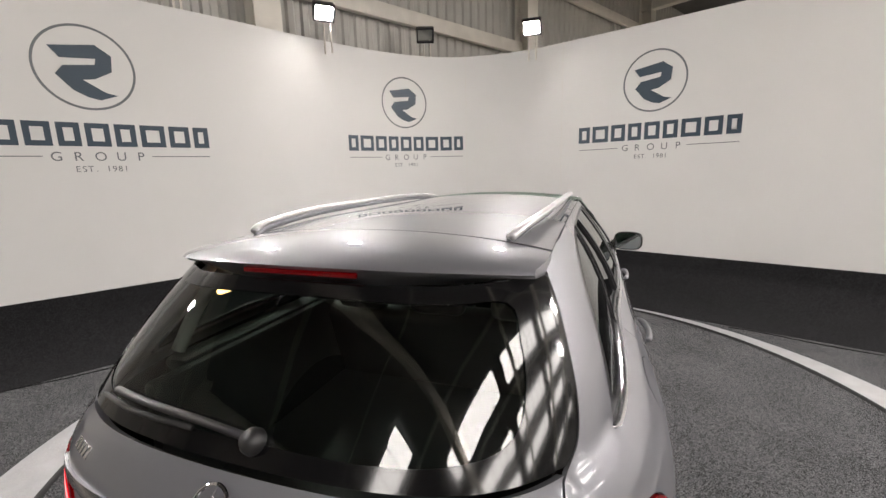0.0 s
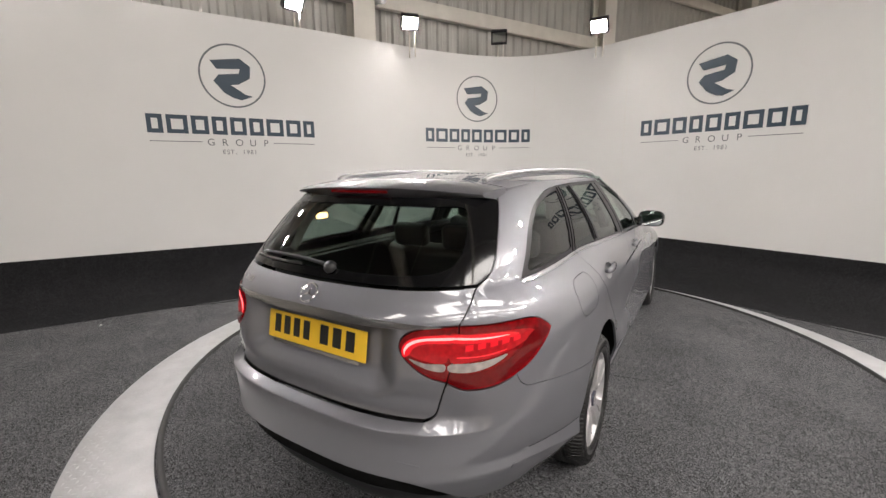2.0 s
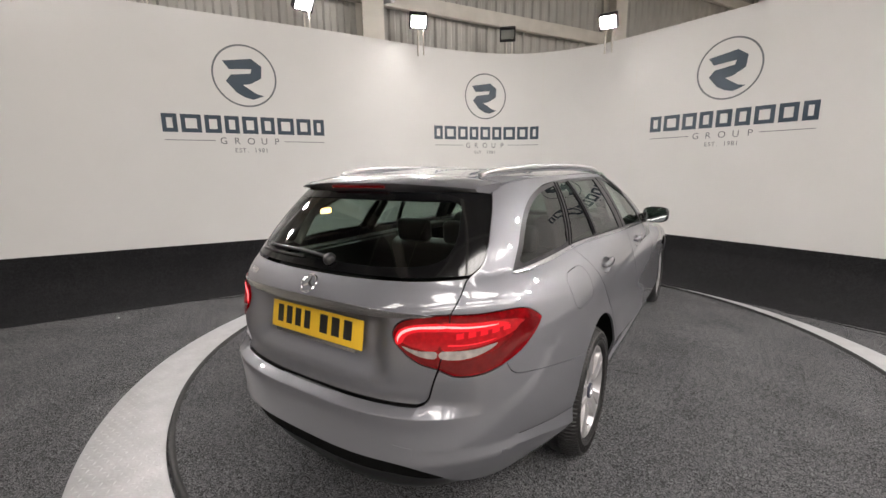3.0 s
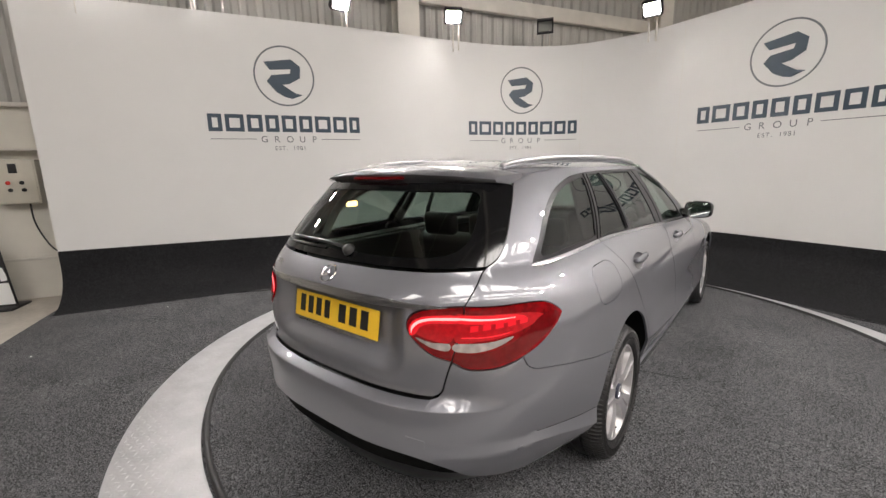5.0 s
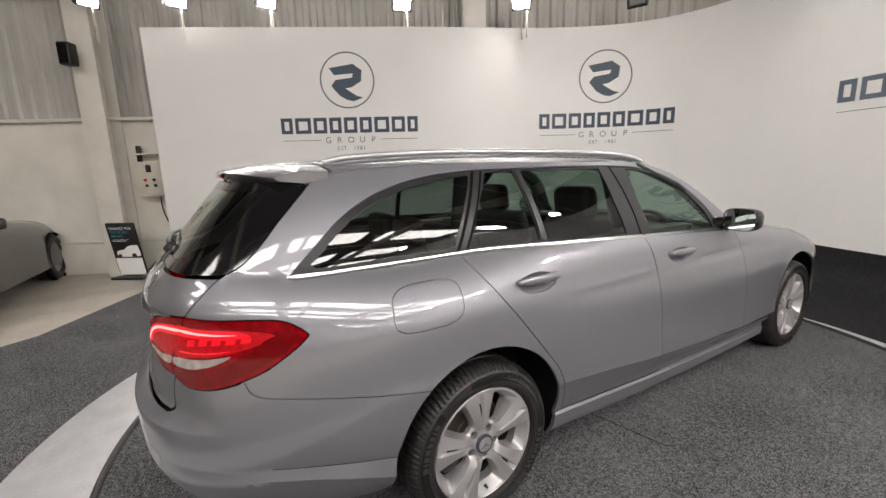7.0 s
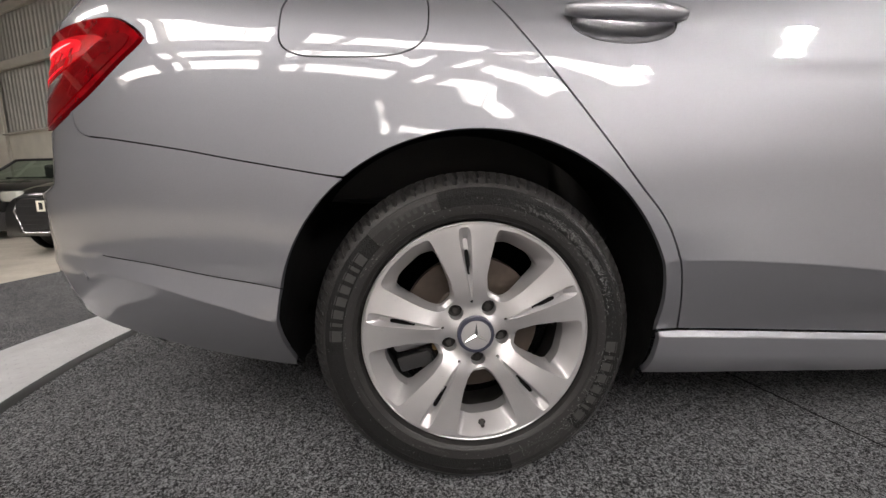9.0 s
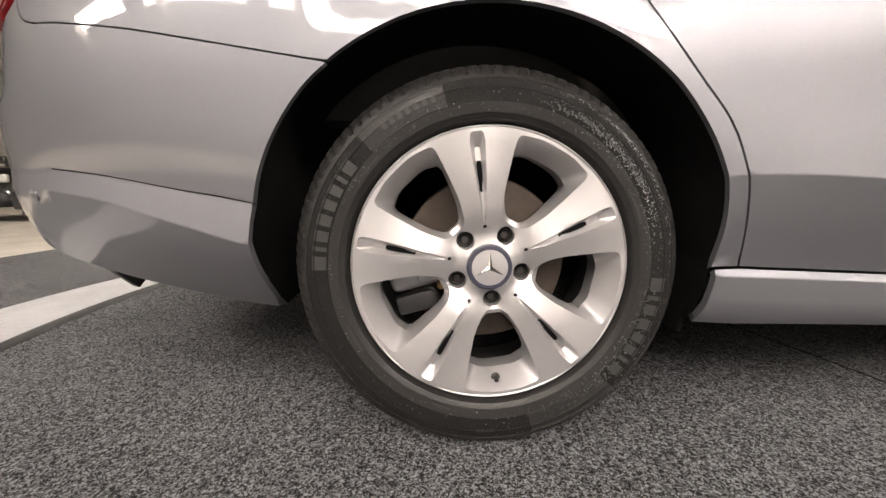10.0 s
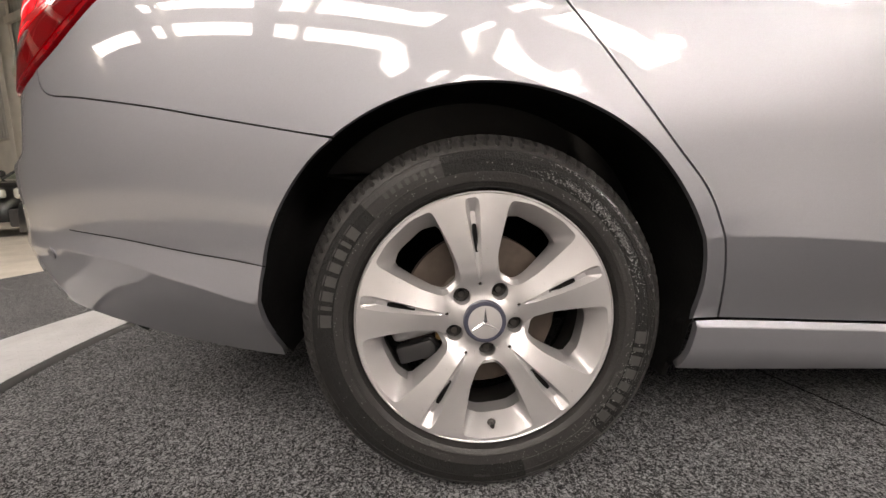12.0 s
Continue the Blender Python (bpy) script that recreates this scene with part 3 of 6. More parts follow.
def wall_sign(x, y, width):
    """An emblem in a ring over a row of blocks, a ruled line with small words, and a date."""
    s0 = wall_s(x, y)
    k = width / 1.86
    ob = thing("wall_sign", (0, 0, 0), "dark blue vinyl emblem and lettering applied to the white backdrop", "wall sign", "backdrop signs")
    mid = width * .5
    n = 72
    ro, ri = .365 * k, .345 * k
    pts = [(mid + r * math.cos(2 * math.pi * i / n), 2.60 + r * math.sin(2 * math.pi * i / n)) for r in (ro, ri) for i in range(n)]
    wall_mesh("ring", pts, [(i, (i + 1) % n, n + (i + 1) % n, n + i) for i in range(n)], s0, 0, M_INKGREY, ob)
    # plain angular folded mark
    ribbon = [(-.649, .432), (.234, .570), (.541, .346), (.505, -.037), (.144, -.249), (-.09, -.287), (.324, -.556), (.559, -.609), (.198, -.748), (-.036, -.695), (-.306, -.547),
              (-.595, -.196), (-.432, .013), (.18, .097), (.216, .241), (-.468, .181)]
    for piece in (ribbon,):
        q, t, _ = flat_mesh(densify([(mid + a * ro, 2.60 + b * ro) for a, b in piece], .05), (), .08)
        wall_mesh("mark", q, t, s0, 0, M_INK, ob, .0035)
    # a row of nine plain hollow blocks where the name stands
    x0, cells = 0.0, (.86, 1.18, 1.0, .90, 1.0, .92, 1.14, 1.02, .80)
    unit = width / (sum(cells) + 8 * .2)
    for wide in cells:
        w, h, st = unit * wide, .208, .046
        outer = [(x0, 1.912), (x0 + w, 1.912), (x0 + w, 1.912 + h), (x0, 1.912 + h)]
        hole = [(x0 + st, 1.912 + st), (x0 + w - st, 1.912 + st), (x0 + w - st, 1.912 + h - st), (x0 + st, 1.912 + h - st)]
        q, t, _ = flat_mesh(densify(outer, .06), (densify(hole, .06),), .2)
        wall_mesh("block", q, t, s0, 0, M_INK, ob)
        x0 += w + unit * .2
    for a, b in ((.005, .285), (.715, .995)):
        m_ = 8
        pts = [(width * (a + (b - a) * j / m_), 1.818 + dz) for dz in (0, .008) for j in range(m_ + 1)]
        wall_mesh("rule", pts, [(j, j + 1, m_ + 2 + j, m_ + 1 + j) for j in range(m_)], s0, 0, M_INKGREY, ob)
    for text, size, z, pitch in (("GROUP", .115, 1.782, .155), ("EST. 1981", .075, 1.683, .044)):
        total = pitch * k * (len(text) - 1)
        for j, ch in enumerate(text):
            if ch == " ":
                continue
            q, t = words(ch, size * k)
            wmax = max(p[0] for p in q)
            wall_mesh("letter", [(p[0] + mid - total / 2 + j * pitch * k - wmax / 2, p[1]) for p in q], t, s0, z, M_INKGREY, ob)
    return ob


wall_sign(-4.157, .383, 1.86)
wall_sign(-2.554, 3.64, 1.83)
wall_sign(.409, 4.734, 1.84)
# joint between two sheets of the backdrop
for jx, jy in ((.15, 4.81), (-1.24, 4.92)):
    _s = wall_s(jx, jy)
    ob = wall_mesh("wall_joint", [(0, band_top(_s)), (.004, band_top(_s)), (.004, WALL_TOP), (0, WALL_TOP)], [(0, 1, 2, 3)], _s, 0, M_STEELCREAM, None, .0025)
    tagged(ob, "fine upright joint in the white backdrop", "wall joint", "backdrop joints", "structure")


# ---- flood lights on the backdrop's top edge ----
def flood_light(x, y, z, lit, size=.20, wide=1.25):
    eye = Vector((x, y, z))
    aim = look(eye, (-.2, 1.0, 1.0))
    ob = thing("flood_light", (0, 0, 0), "lit white flood light on a post above the backdrop, in a row partly added" if lit else "unlit black-framed flood light above the backdrop", "flood light", "backdrop flood lights")
    ob.matrix_basis = aim
    part("housing", box_bm((size * wide, size, .05), at=(0, 0, .02), bevel=.01), M_LAMPBODY, ob)
    bm = bmesh.new()
    for sx, sy, ax, ay in ((size * wide, .02, 0, size / 2 - .01), (size * wide, .02, 0, -size / 2 + .01), (.02, size - .04, size * wide / 2 - .01, 0), (.02, size - .04, -size * wide / 2 + .01, 0)):
        box_bm((sx, sy, .075), at=(ax, ay, -.0415), bevel=.003, bm=bm)
    part("bezel", bm, M_LAMPBODY, ob)
    part("lens", box_bm((size * wide - .042, size - .042, .006), at=(0, 0, -.009)), M_FLOODGLOW if lit else M_LAMPDEAD, ob, "glowing lens" if lit else "dull lens")
    inv = aim.inverted()
    for dx in (-.05, .05):
        v, f = tube([(x + dx, y + .06, 3.1), (x + dx, y + .06, z)], .012, 6)
        mesh_part("post", v, f, M_STEELCREAM, ob, m=inv)


flood_light(-4.22, .35, 3.62, True)
flood_light(-3.432, 1.925, 3.60, True)
flood_light(-2.583, 3.289, 3.574, True)
flood_light(-.255, 4.809, 3.53, True)
flood_light(-1.78, 4.646, 3.575, False)
# two out-of-view floods added to brighten the backdrop's right arm
for fx, fy in ((-4.72, -.65), (-5.18, -1.6)):
    flood_light(fx, fy, 3.62, True)
# three out-of-view floods added as key light on the car's right side
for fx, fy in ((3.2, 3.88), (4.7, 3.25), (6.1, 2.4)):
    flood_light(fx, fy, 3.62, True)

# ---- the car: body surface ----
HUB_Z, ARCH_R, HUB_Y = .325, .386, (0.0, 2.84)
U_REAR = 1.70          # parameter length from the start of the tail's curve to the centre line
def smooth_table(rows):
    """Monotone cubic through rows of (key, value)."""
    k = [r[0] for r in rows]; v = [r[1] for r in rows]; n = len(k)
    d = [(v[i+1]-v[i])/(k[i+1]-k[i]) for i in range(n-1)]
    m = [d[0]] + [0 if d[i-1]*d[i] <= 0 else 2*d[i-1]*d[i]/(d[i-1]+d[i]) for i in range(1, n-1)] + [d[-1]]
    def f(q):
        if q <= k[0]: return v[0] + m[0]*(q-k[0])
        if q >= k[-1]: return v[-1] + m[-1]*(q-k[-1])
        lo, hi = 0, n-1
        while hi-lo > 1:
            mid = (lo+hi)//2
            if k[mid] <= q: lo = mid
            else: hi = mid
        h = k[lo+1]-k[lo]; s = (q-k[lo])/h
        return (v[lo]*(1+2*s)*(1-s)**2 + h*m[lo]*s*(1-s)**2 + v[lo+1]*s*s*(3-2*s) + h*m[lo+1]*s*s*(s-1))
    return f
tail_y = smooth_table([(.18, .97), (.26, 1.06), (.34, 1.10), (.50, 1.117), (.60, 1.119), (.619, 1.119), (.624, 1.115), (.645, 1.066), (.66, 1.062), (.75, 1.072), (.90, 1.06), (.96, 1.045), (1.02, 1.005), (1.08, .955), (1.25, .82), (1.36, .725), (1.45, .65)])
corner_y = smooth_table([(.18, .97), (.26, 1.06), (.34, 1.10), (.50, 1.115), (.60, 1.112), (.70, 1.098), (.80, 1.078), (.90, 1.06), (.96, 1.045), (1.02, 1.005), (1.08, .955), (1.25, .82), (1.36, .725), (1.45, .65)])
tail_n = smooth_table([(.2, 3.0), (.9, 3.0), (1.0, 3.5), (1.08, 4.0), (1.4, 4.0)])
belt_z = smooth_table([(-1, 1.062), (-.3, 1.064), (0, 1.065), (.5, 1.051), (1.0, 1.028), (1.84, .982), (2.3, .945), (2.8, .89), (3.2, .82), (3.65, .69)])
belt_x = smooth_table([(-1, .706), (0, .703), (.5, .738), (1.0, .762), (1.84, .778), (2.3, .77), (2.8, .75), (3.2, .72), (3.65, .66)])
roof_z = smooth_table([(-.8, 1.352), (-.5, 1.36), (0, 1.38), (1.05, 1.376), (1.5, 1.34), (2.0, 1.28)])
roof_x = smooth_table([(-.8, .535), (-.5, .54), (0, .545), (1.05, .552), (2.0, .56)])
FLANK = [(.62, .8678), (.76, .860), (.86, .850), (.93, .829), (.98, .798)]
joint_z = smooth_table([(-1.2, .515), (-.83, .505), (-.63, .483), (-.49, .458), (-.37, .436)])
crease_z = smooth_table([(-1.2, .47), (-.83, .465), (-.66, .447), (-.51, .407), (-.36, .370), (0, .40), (.34, .469), (.42, .472), (1.1, .414), (2.0, .37), (3.6, .36)])


def smooth_step(q, a, b):
    """0 below a, 1 above b, smooth between."""
    q = min(max((q - a) / (b - a), 0), 1)
    return q * q * (3 - 2 * q)


def door_flare(y, z, zc):
    """How far the doors swell out towards the crease above the sill."""
    along = min(1, max(0, (y - .30) / .25)) * min(1, max(0, (2.7 - y) / .4))
    up = min(1, max(0, (.66 - z) / (.66 - zc))) ** 1.8 if z > zc else max(0, (z - .32) / (zc - .32))
    return .021 * along * up


def side_x(y, z):
    """Half the car's width at y along it and z up, with the doors' flare and the rolled lip round the wheels."""
    lip = sum(.0022 * (1 - smooth_step(math.hypot(y - hy, z - HUB_Z), ARCH_R, ARCH_R + .09)) for hy in HUB_Y) * smooth_step(z, .26, .40)
    return plain_x(y, z) + lip + (door_flare(y, z, crease_z(y)) if y > .3 else 0)


def plain_x(y, z):
    """Half the car's width at y along it and z up."""
    zb, xb = belt_z(y), belt_x(y)
    zc = crease_z(y)
    if z <= zc:
        low = (BELOW if y > 0 else UNDER)(.15 + (z - .15) * (.41 - .15) / (zc - .15))
        d = .314 - .06 * (min(y, 1.108) - .436) - .018 * max(0, y - 1.108) - z
        if .3 < y < 2.6 and d > 0:
            top = BELOW(.15 + (z + d - .15) * (.41 - .15) / (zc - .15))
            return top + .010 * min(1, d / .016) - .12 * max(0, d - .016) - 7.0 * max(0, d - .055) ** 2
        return low
    if z <= .62:
        scoop = 0.0
        zj = joint_z(y)
        if y < -.26 and z < zj + .12:
            scoop = .011 * min(1, (-.26 - y) / .12) * (((zj + .12 - z) / .12) ** 2 if z > zj else max(0, (z - zc) / (zj - zc)))
        return ABOVE(.41 + (z - zc) * (.62 - .41) / (.62 - zc)) - scoop
    if z <= zb:
        q = .62 + (z - .62) * (1.075 - .62) / (zb - .62)
        run = min(1, max(0, (y - .35) / .6)) * min(1, max(0, (2.6 - y) / .5))
        line = .845 + .02 * (y - .6)
        d = line - z
        hollow = min(1, max(0, (y - .02) / .45)) * min(1, max(0, (2.6 - y) / .5))
        inset_ = .018 * hollow * smooth_step(z, .64, .88) * (1 - smooth_step(z, .90, 1.04))
        dent = inset_ + .0035 * run * math.exp(-((d - .02) / .025) ** 2) / (1 + math.exp(-d / .004))
        return HIGH(q) + (xb - .70) * max(0.0, (q - .90) / .175) ** 1.5 - dent
    zr, xr = roof_z(y), roof_x(y)
    s = (z - zb) / (zr - zb)
    return xb + (xr - xb) * s + .084 * s * (1 - s)


BELOW = smooth_table([(.15, .71), (.20, .762), (.26, .810), (.316, .835), (.36, .851), (.41, .865)])
UNDER = smooth_table([(.15, .63), (.20, .70), (.26, .762), (.316, .808), (.36, .840), (.41, .865)])
ABOVE = smooth_table([(.41, .865), (.50, .8678), (.62, .8678)])
HIGH = smooth_table([(.58, .8680)] + FLANK + [(1.035, .748), (1.075, .70)])
def make_arc(n):
    th = [i/600*math.pi/2 for i in range(601)]
    p = [(math.sin(a)**(2/n), math.cos(a)**(2/n)) for a in th]
    s = [0.0]
    for a, b in zip(p, p[1:]): s.append(s[-1]+math.hypot(a[0]-b[0], a[1]-b[1]))
    tot = s[-1]
    out = []; j = 0
    for i in range(201):
        q = i/200*tot
        while j < 599 and s[j+1] < q: j += 1
        f = (q-s[j])/max(1e-9, s[j+1]-s[j]); out.append((p[j][0]+(p[j+1][0]-p[j][0])*f, p[j][1]+(p[j+1][1]-p[j][1])*f))
    return out
ARCS = [make_arc(n) for n in (3.0, 3.5, 4.0)]
def arc(n, q):
    q = min(max(q, 0.0), 1.0)*200; i = min(199, int(q)); f = q-i
    k = min(max((n-3.0)/.5, 0.0), 1.9999); j = int(k); g = k-j
    def at(t): return (t[i][0]+(t[i+1][0]-t[i][0])*f, t[i][1]+(t[i+1][1]-t[i][1])*f)
    a, b = at(ARCS[j]), at(ARCS[j+1])
    return a[0]+(b[0]-a[0])*g, a[1]+(b[1]-a[1])*g
NOSE_Y, NOSE_L = 2.95, .69
def skin(u, z):
    """A point of the right flank and tail: u runs along the car (u = y ahead of the rear axle; below 0 it rounds the tail, -U_REAR is the centre line)."""
    if u < 0:
        cx, cy = arc(tail_n(z), 1+u/U_REAR)
        ease = min(1, max(0, (cx - .62) / .22))
        ease *= ease * (3 - 2 * ease)
        y = -(tail_y(z) * (1 - ease) + corner_y(z) * ease) * cy
        return (cx*side_x(max(y, -.75), z), y, z)
    if u > NOSE_Y:
        s = min((u-NOSE_Y)/NOSE_L, .999)
        return (side_x(u, z)*(1-s**2.6)**(1/2.6), u, z)
    return (side_x(u, z), u, z)


def tail(u, z):
    """The skin, carried on past the tail's centre line."""
    if u < -U_REAR:
        x, y, z = skin(-2 * U_REAR - u, z)
        return (-x, y, z)
    return skin(u, z)


def mirror_u(pts):
    return [(-2 * U_REAR - u, z) for u, z in reversed(pts)]


FOLDS = (lambda u: crease_z(u), lambda u: .845 + .02 * (u - .6) if .4 < u < 2.5 else None)


# ---- the car: outlines on the skin ----


def arch_rise(a):
    """By how much the wheel opening is taller than round, at the angle a from its top."""
    return .015 * min(1, max(0, math.cos(a)) * 1.4)


def u_of(y, z):
    """The skin's parameter at y along the car."""
    if y >= 0:
        return y
    lo, hi = -1.4, 0.0
    for _ in range(30):
        mid = (lo + hi) / 2
        if skin(mid, z)[1] < y:
            lo = mid
        else:
            hi = mid
    return lo


def arch(y0, a0, a1, n=36, r=ARCH_R):
    pts = []
    for k in range(n + 1):
        a = radians(a0 + (a1 - a0) * k / n)
        rr = r + arch_rise(a)
        pts.append((y0 + rr * math.sin(a), HUB_Z + rr * math.cos(a)))
    return [(u_of(y, max(z, .2)), z) for y, z in pts]


C_SEAM = spline([(-.013, 1.056), (.018, 1.0), (.09, .90), (.2, .765), (.3, .635), (.365, .553), (.399, .47), (.42, .39), (.436, .314)], 4)
B_SEAM = spline([(1.066, 1.018), (1.092, .95), (1.105, .87), (1.108, .77), (1.109, .58), (1.105, .41), (1.108, .277)], 4)
A_SEAM = spline([(1.99, .962), (2.01, .86), (2.015, .6), (1.995, .42), (1.97, .262)], 4)
WINDOW_TOP = spline([(.165, 1.372), (.6, 1.377), (1.05, 1.373), (1.3, 1.357), (1.5, 1.318), (1.64, 1.25), (1.745, 1.14), (1.83, .995)], 5)
QUARTER_CURVE = spline([(-.634, 1.064), (-.616, 1.098), (-.579, 1.148), (-.53, 1.207), (-.454, 1.262), (-.339, 1.309), (-.177, 1.343), (0, 1.362), (.165, 1.372)], 4)
BELT = [(.01 * k - .63, belt_z(.01 * k - .63) + .004) for k in range(0, 246, 5)]
GATE_SEAM = spline([(-.672, 1.338), (-.735, 1.232), (-.766, 1.162), (-.803, 1.104), (-.855, 1.072), (-.92, 1.013), (-.968, .966)], 5)
LIGHT_GAP = spline([(-.968, .966), (-1.002, .88), (-1.036, .785)], 4)
LIGHT_TOP = spline([(-.968, .966), (-.86, .9615), (-.73, .960), (-.655, .951), (-.612, .928), (-.588, .905)], 5)
LIGHT_LOW = spline([(-.588, .905), (-.612, .880), (-.70, .818), (-.772, .786), (-.83, .768), (-.888, .759), (-.975, .760), (-1.036, .785)], 5)
LIGHT_IN = spline([(-1.036, .785), (-1.106, .803), (-1.175, .845), (-1.208, .885), (-1.198, .922), (-1.155, .947), (-1.07, .962), (-.968, .966)], 5)
GATE_LOW = spline([(-1.036, .785), (-1.066, .715), (-1.086, .672), (-1.118, .652), (-1.17, .648), (-1.42, .648), (-1.70, .646)], 5)
BUMPER_SEAM = spline([(-.772, .786), (-.752, .752), (-.715, .733), (-.64, .722), (-.5, .698), (-.4, .677), (u_of(-.246, .6415), .6415)], 4)
BUMPER_LOW = spline([(u_of(y, z), z) for y, z in ((-.385, .237), (-.45, .247), (-.55, .266), (-.65, .286), (-.78, .315))] + [(-.92, .352), (-1.038, .405), (-1.203, .443), (-1.49, .447), (-1.70, .447)], 5)


def top_edge(y):
    return roof_z(y) + .022


DOOR_LOW = [(y, .314 - (y - .436) * .06) for y in (.436, .6, .8, 1.0, 1.108)]
DOOR_LOW2 = [(y, .277 - (y - 1.108) * .018) for y in (1.108, 1.3, 1.5, 1.8, 1.97)]

def cup_line(y0, z0, k=1.0):
    """The rim of the hollow behind a door handle."""
    return [(y0 + .104 * k * math.cos(a), z0 - .006 + .037 * k * math.sin(a)) for a in (2 * math.pi * n / 36 for n in range(36))]


def door_handle(door, y0, z0, side):
    """A bow handle over its hollow cup."""
    def cup(u, z):
        q = ((u - y0) / .104) ** 2 + ((z - z0 + .006) / .037) ** 2
        x, y, z = skin(u, z)
        return (x - .024 * max(0, 1 - q) ** .6, y, z)
    panel("handle_cup", cup, cup_line(y0, z0, .985), M_PAINT, door, side=side, gap=-.001, fold=0, step=.012, label="recessed handle cup")
    v, f = [], []
    m, seg = 20, 12
    for i in range(m + 1):
        t = i / m
        y = y0 - .118 + .236 * t
        bow = math.sin(math.pi * min(max(t, .02), .98)) ** .32
        p = Vector(skin(y, z0 + .006))
        cx = p.x + .001 + .024 * bow
        hz = (.0205 * math.sin(math.pi * min(max(t, .015), .985)) ** .26)
        for k in range(seg):
            a = 2 * math.pi * k / seg
            v.append(((cx + .012 * math.cos(a) * (1 if math.cos(a) > 0 else .9)) * side, y, z0 + .014 + hz * math.sin(a) - .004 * t))
    f = [(i * seg + k, i * seg + (k + 1) % seg, (i + 1) * seg + (k + 1) % seg, (i + 1) * seg + k) for i in range(m) for k in range(seg)]
    f += [tuple(range(seg - 1, -1, -1)), tuple(m * seg + k for k in range(seg))]
    if side > 0:
        f = [tuple(reversed(q)) for q in f]
    mesh_part("door_handle", v, f, M_PAINT, door, "body-coloured door handle")


car = thing("estate_car", (0, 0, 0), "silver grey metallic estate car parked on the turntable, tailgate shut", "car")

for side in (1, -1):
    quarter = (GATE_SEAM[:-1] + LIGHT_TOP[:-1] + [p for p in LIGHT_LOW if p[0] > -.7725][:-1] + BUMPER_SEAM[:-1] + arch(0, -37.6, 91.6) + [(.436, .314)] + C_SEAM[::-1][1:]
               + [(u, z - .004) for u, z in BELT if u < -.02][::-1] + QUARTER_CURVE[:-1] + WINDOW_TOP + [(1.86, .985), (2.02, .985), (1.95, 1.06), (1.80, 1.21), (1.62, 1.325), (1.38, 1.39)]
               + [(y, top_edge(y)) for y in (1.1, .8, .5, .2, 0, -.2, -.35)] + [(-.45, 1.388), (-.56, 1.382), (-.645, 1.374)])
    fuel = [(-.206 + .127 * (abs(math.cos(a)) ** .55) * (1 if math.cos(a) > 0 else -1) + .01 * math.sin(a), .927 + .073 * (abs(math.sin(a)) ** .6) * (1 if math.sin(a) > 0 else -1))
            for a in (2 * math.pi * k / 48 for k in range(48))]
    b = panel("body_side", skin, quarter, M_PAINT, car, [fuel] if side > 0 else [], side=side, step=.03, fold=.012, lines=FOLDS[:1])
    if side > 0:
        panel("fuel_flap", skin, fuel, M_PAINT, b, gap=.0009, step=.025, label="rounded fuel filler flap")
    rear_door = C_SEAM + DOOR_LOW[1:] + B_SEAM[::-1][1:] + [(u, z - .004) for u, z in BELT if -.005 < u < 1.06][::-1]
    rd = panel("rear_door", skin, rear_door, M_PAINT, car, [cup_line(.290, .928)], side=side, lines=FOLDS)
    front_door = B_SEAM + DOOR_LOW2[1:] + A_SEAM[::-1][1:] + [(1.9, .972)] + [(u, z - .004) for u, z in BELT if 1.075 < u][::-1]
    fd = panel("front_door", skin, front_door, M_PAINT, car, [cup_line(1.345, .902)], side=side, lines=FOLDS)
    wing = A_SEAM + arch(2.84, -95, 96) + [(3.3, .26), (3.5, .27), (3.62, .34), (3.632, .5), (3.62, .66)] + [(y, belt_z(y)) for y in (3.5, 3.3, 3.1, 2.9, 2.7, 2.5, 2.3, 2.1)]
    panel("front_wing", skin, wing, M_PAINT, car, side=side, step=.04, lines=FOLDS)
    sill = DOOR_LOW + DOOR_LOW2[1:] + [(2.45, .262), (2.44, .19), (1.6, .18), (.9, .188), (.45, .200), (.370, .207), (.3755, .222), (.382, .252), (.387, .285), (.389, .314)]
    panel("sill", skin, sill, M_PAINT, car, side=side, gap=.003, step=.03, lines=(lambda u: .298 - .06 * (min(u, 1.108) - .436) - .018 * max(0, u - 1.108), lambda u: .255 - .06 * (min(u, 1.108) - .436) - .018 * max(0, u - 1.108)))
    # glazing
    opening = [p for p in BELT] + WINDOW_TOP[::-1][1:] + QUARTER_CURVE[::-1][1:-1]
    g_q = spline([(-.56, 1.082), (-.3, 1.086), (-.045, 1.086), (-.01, 1.12), (.06, 1.232), (.128, 1.34), (.10, 1.352), (0, 1.342), (-.174, 1.322), (-.328, 1.287), (-.424, 1.246), (-.489, 1.198), (-.544, 1.135)], 3, True)
    g_a = [(.045, 1.077), (.395, 1.068), (.385, 1.234), (.38, 1.366), (.225, 1.364), (.118, 1.216)]
    g_b = [(.432, 1.066), (.955, 1.045), (.945, 1.2), (.965, 1.364), (.425, 1.367), (.417, 1.234)]
    g_f = [(1.142, 1.035), (1.75, 1.002), (1.735, 1.09), (1.625, 1.243), (1.49, 1.312), (1.3, 1.346), (1.18, 1.358), (1.135, 1.2)]
    trim = panel("window_trim", skin, opening, M_TRIMGREY, car, [g_q, g_a, g_b, g_f], side=side, lift=-.004, gap=.0, fold=.008, label="dark satin window surround")
    for g, mat in ((g_q, M_GLASSDARK), (g_a, M_GLASSDARK), (g_b, M_GLASSDARK), (g_f, M_GLASS)):
        panel("side_window", skin, densify(g, .03), mat, trim, side=side, lift=-.008, gap=-.002, fold=.003, step=.06, label="tinted side window")
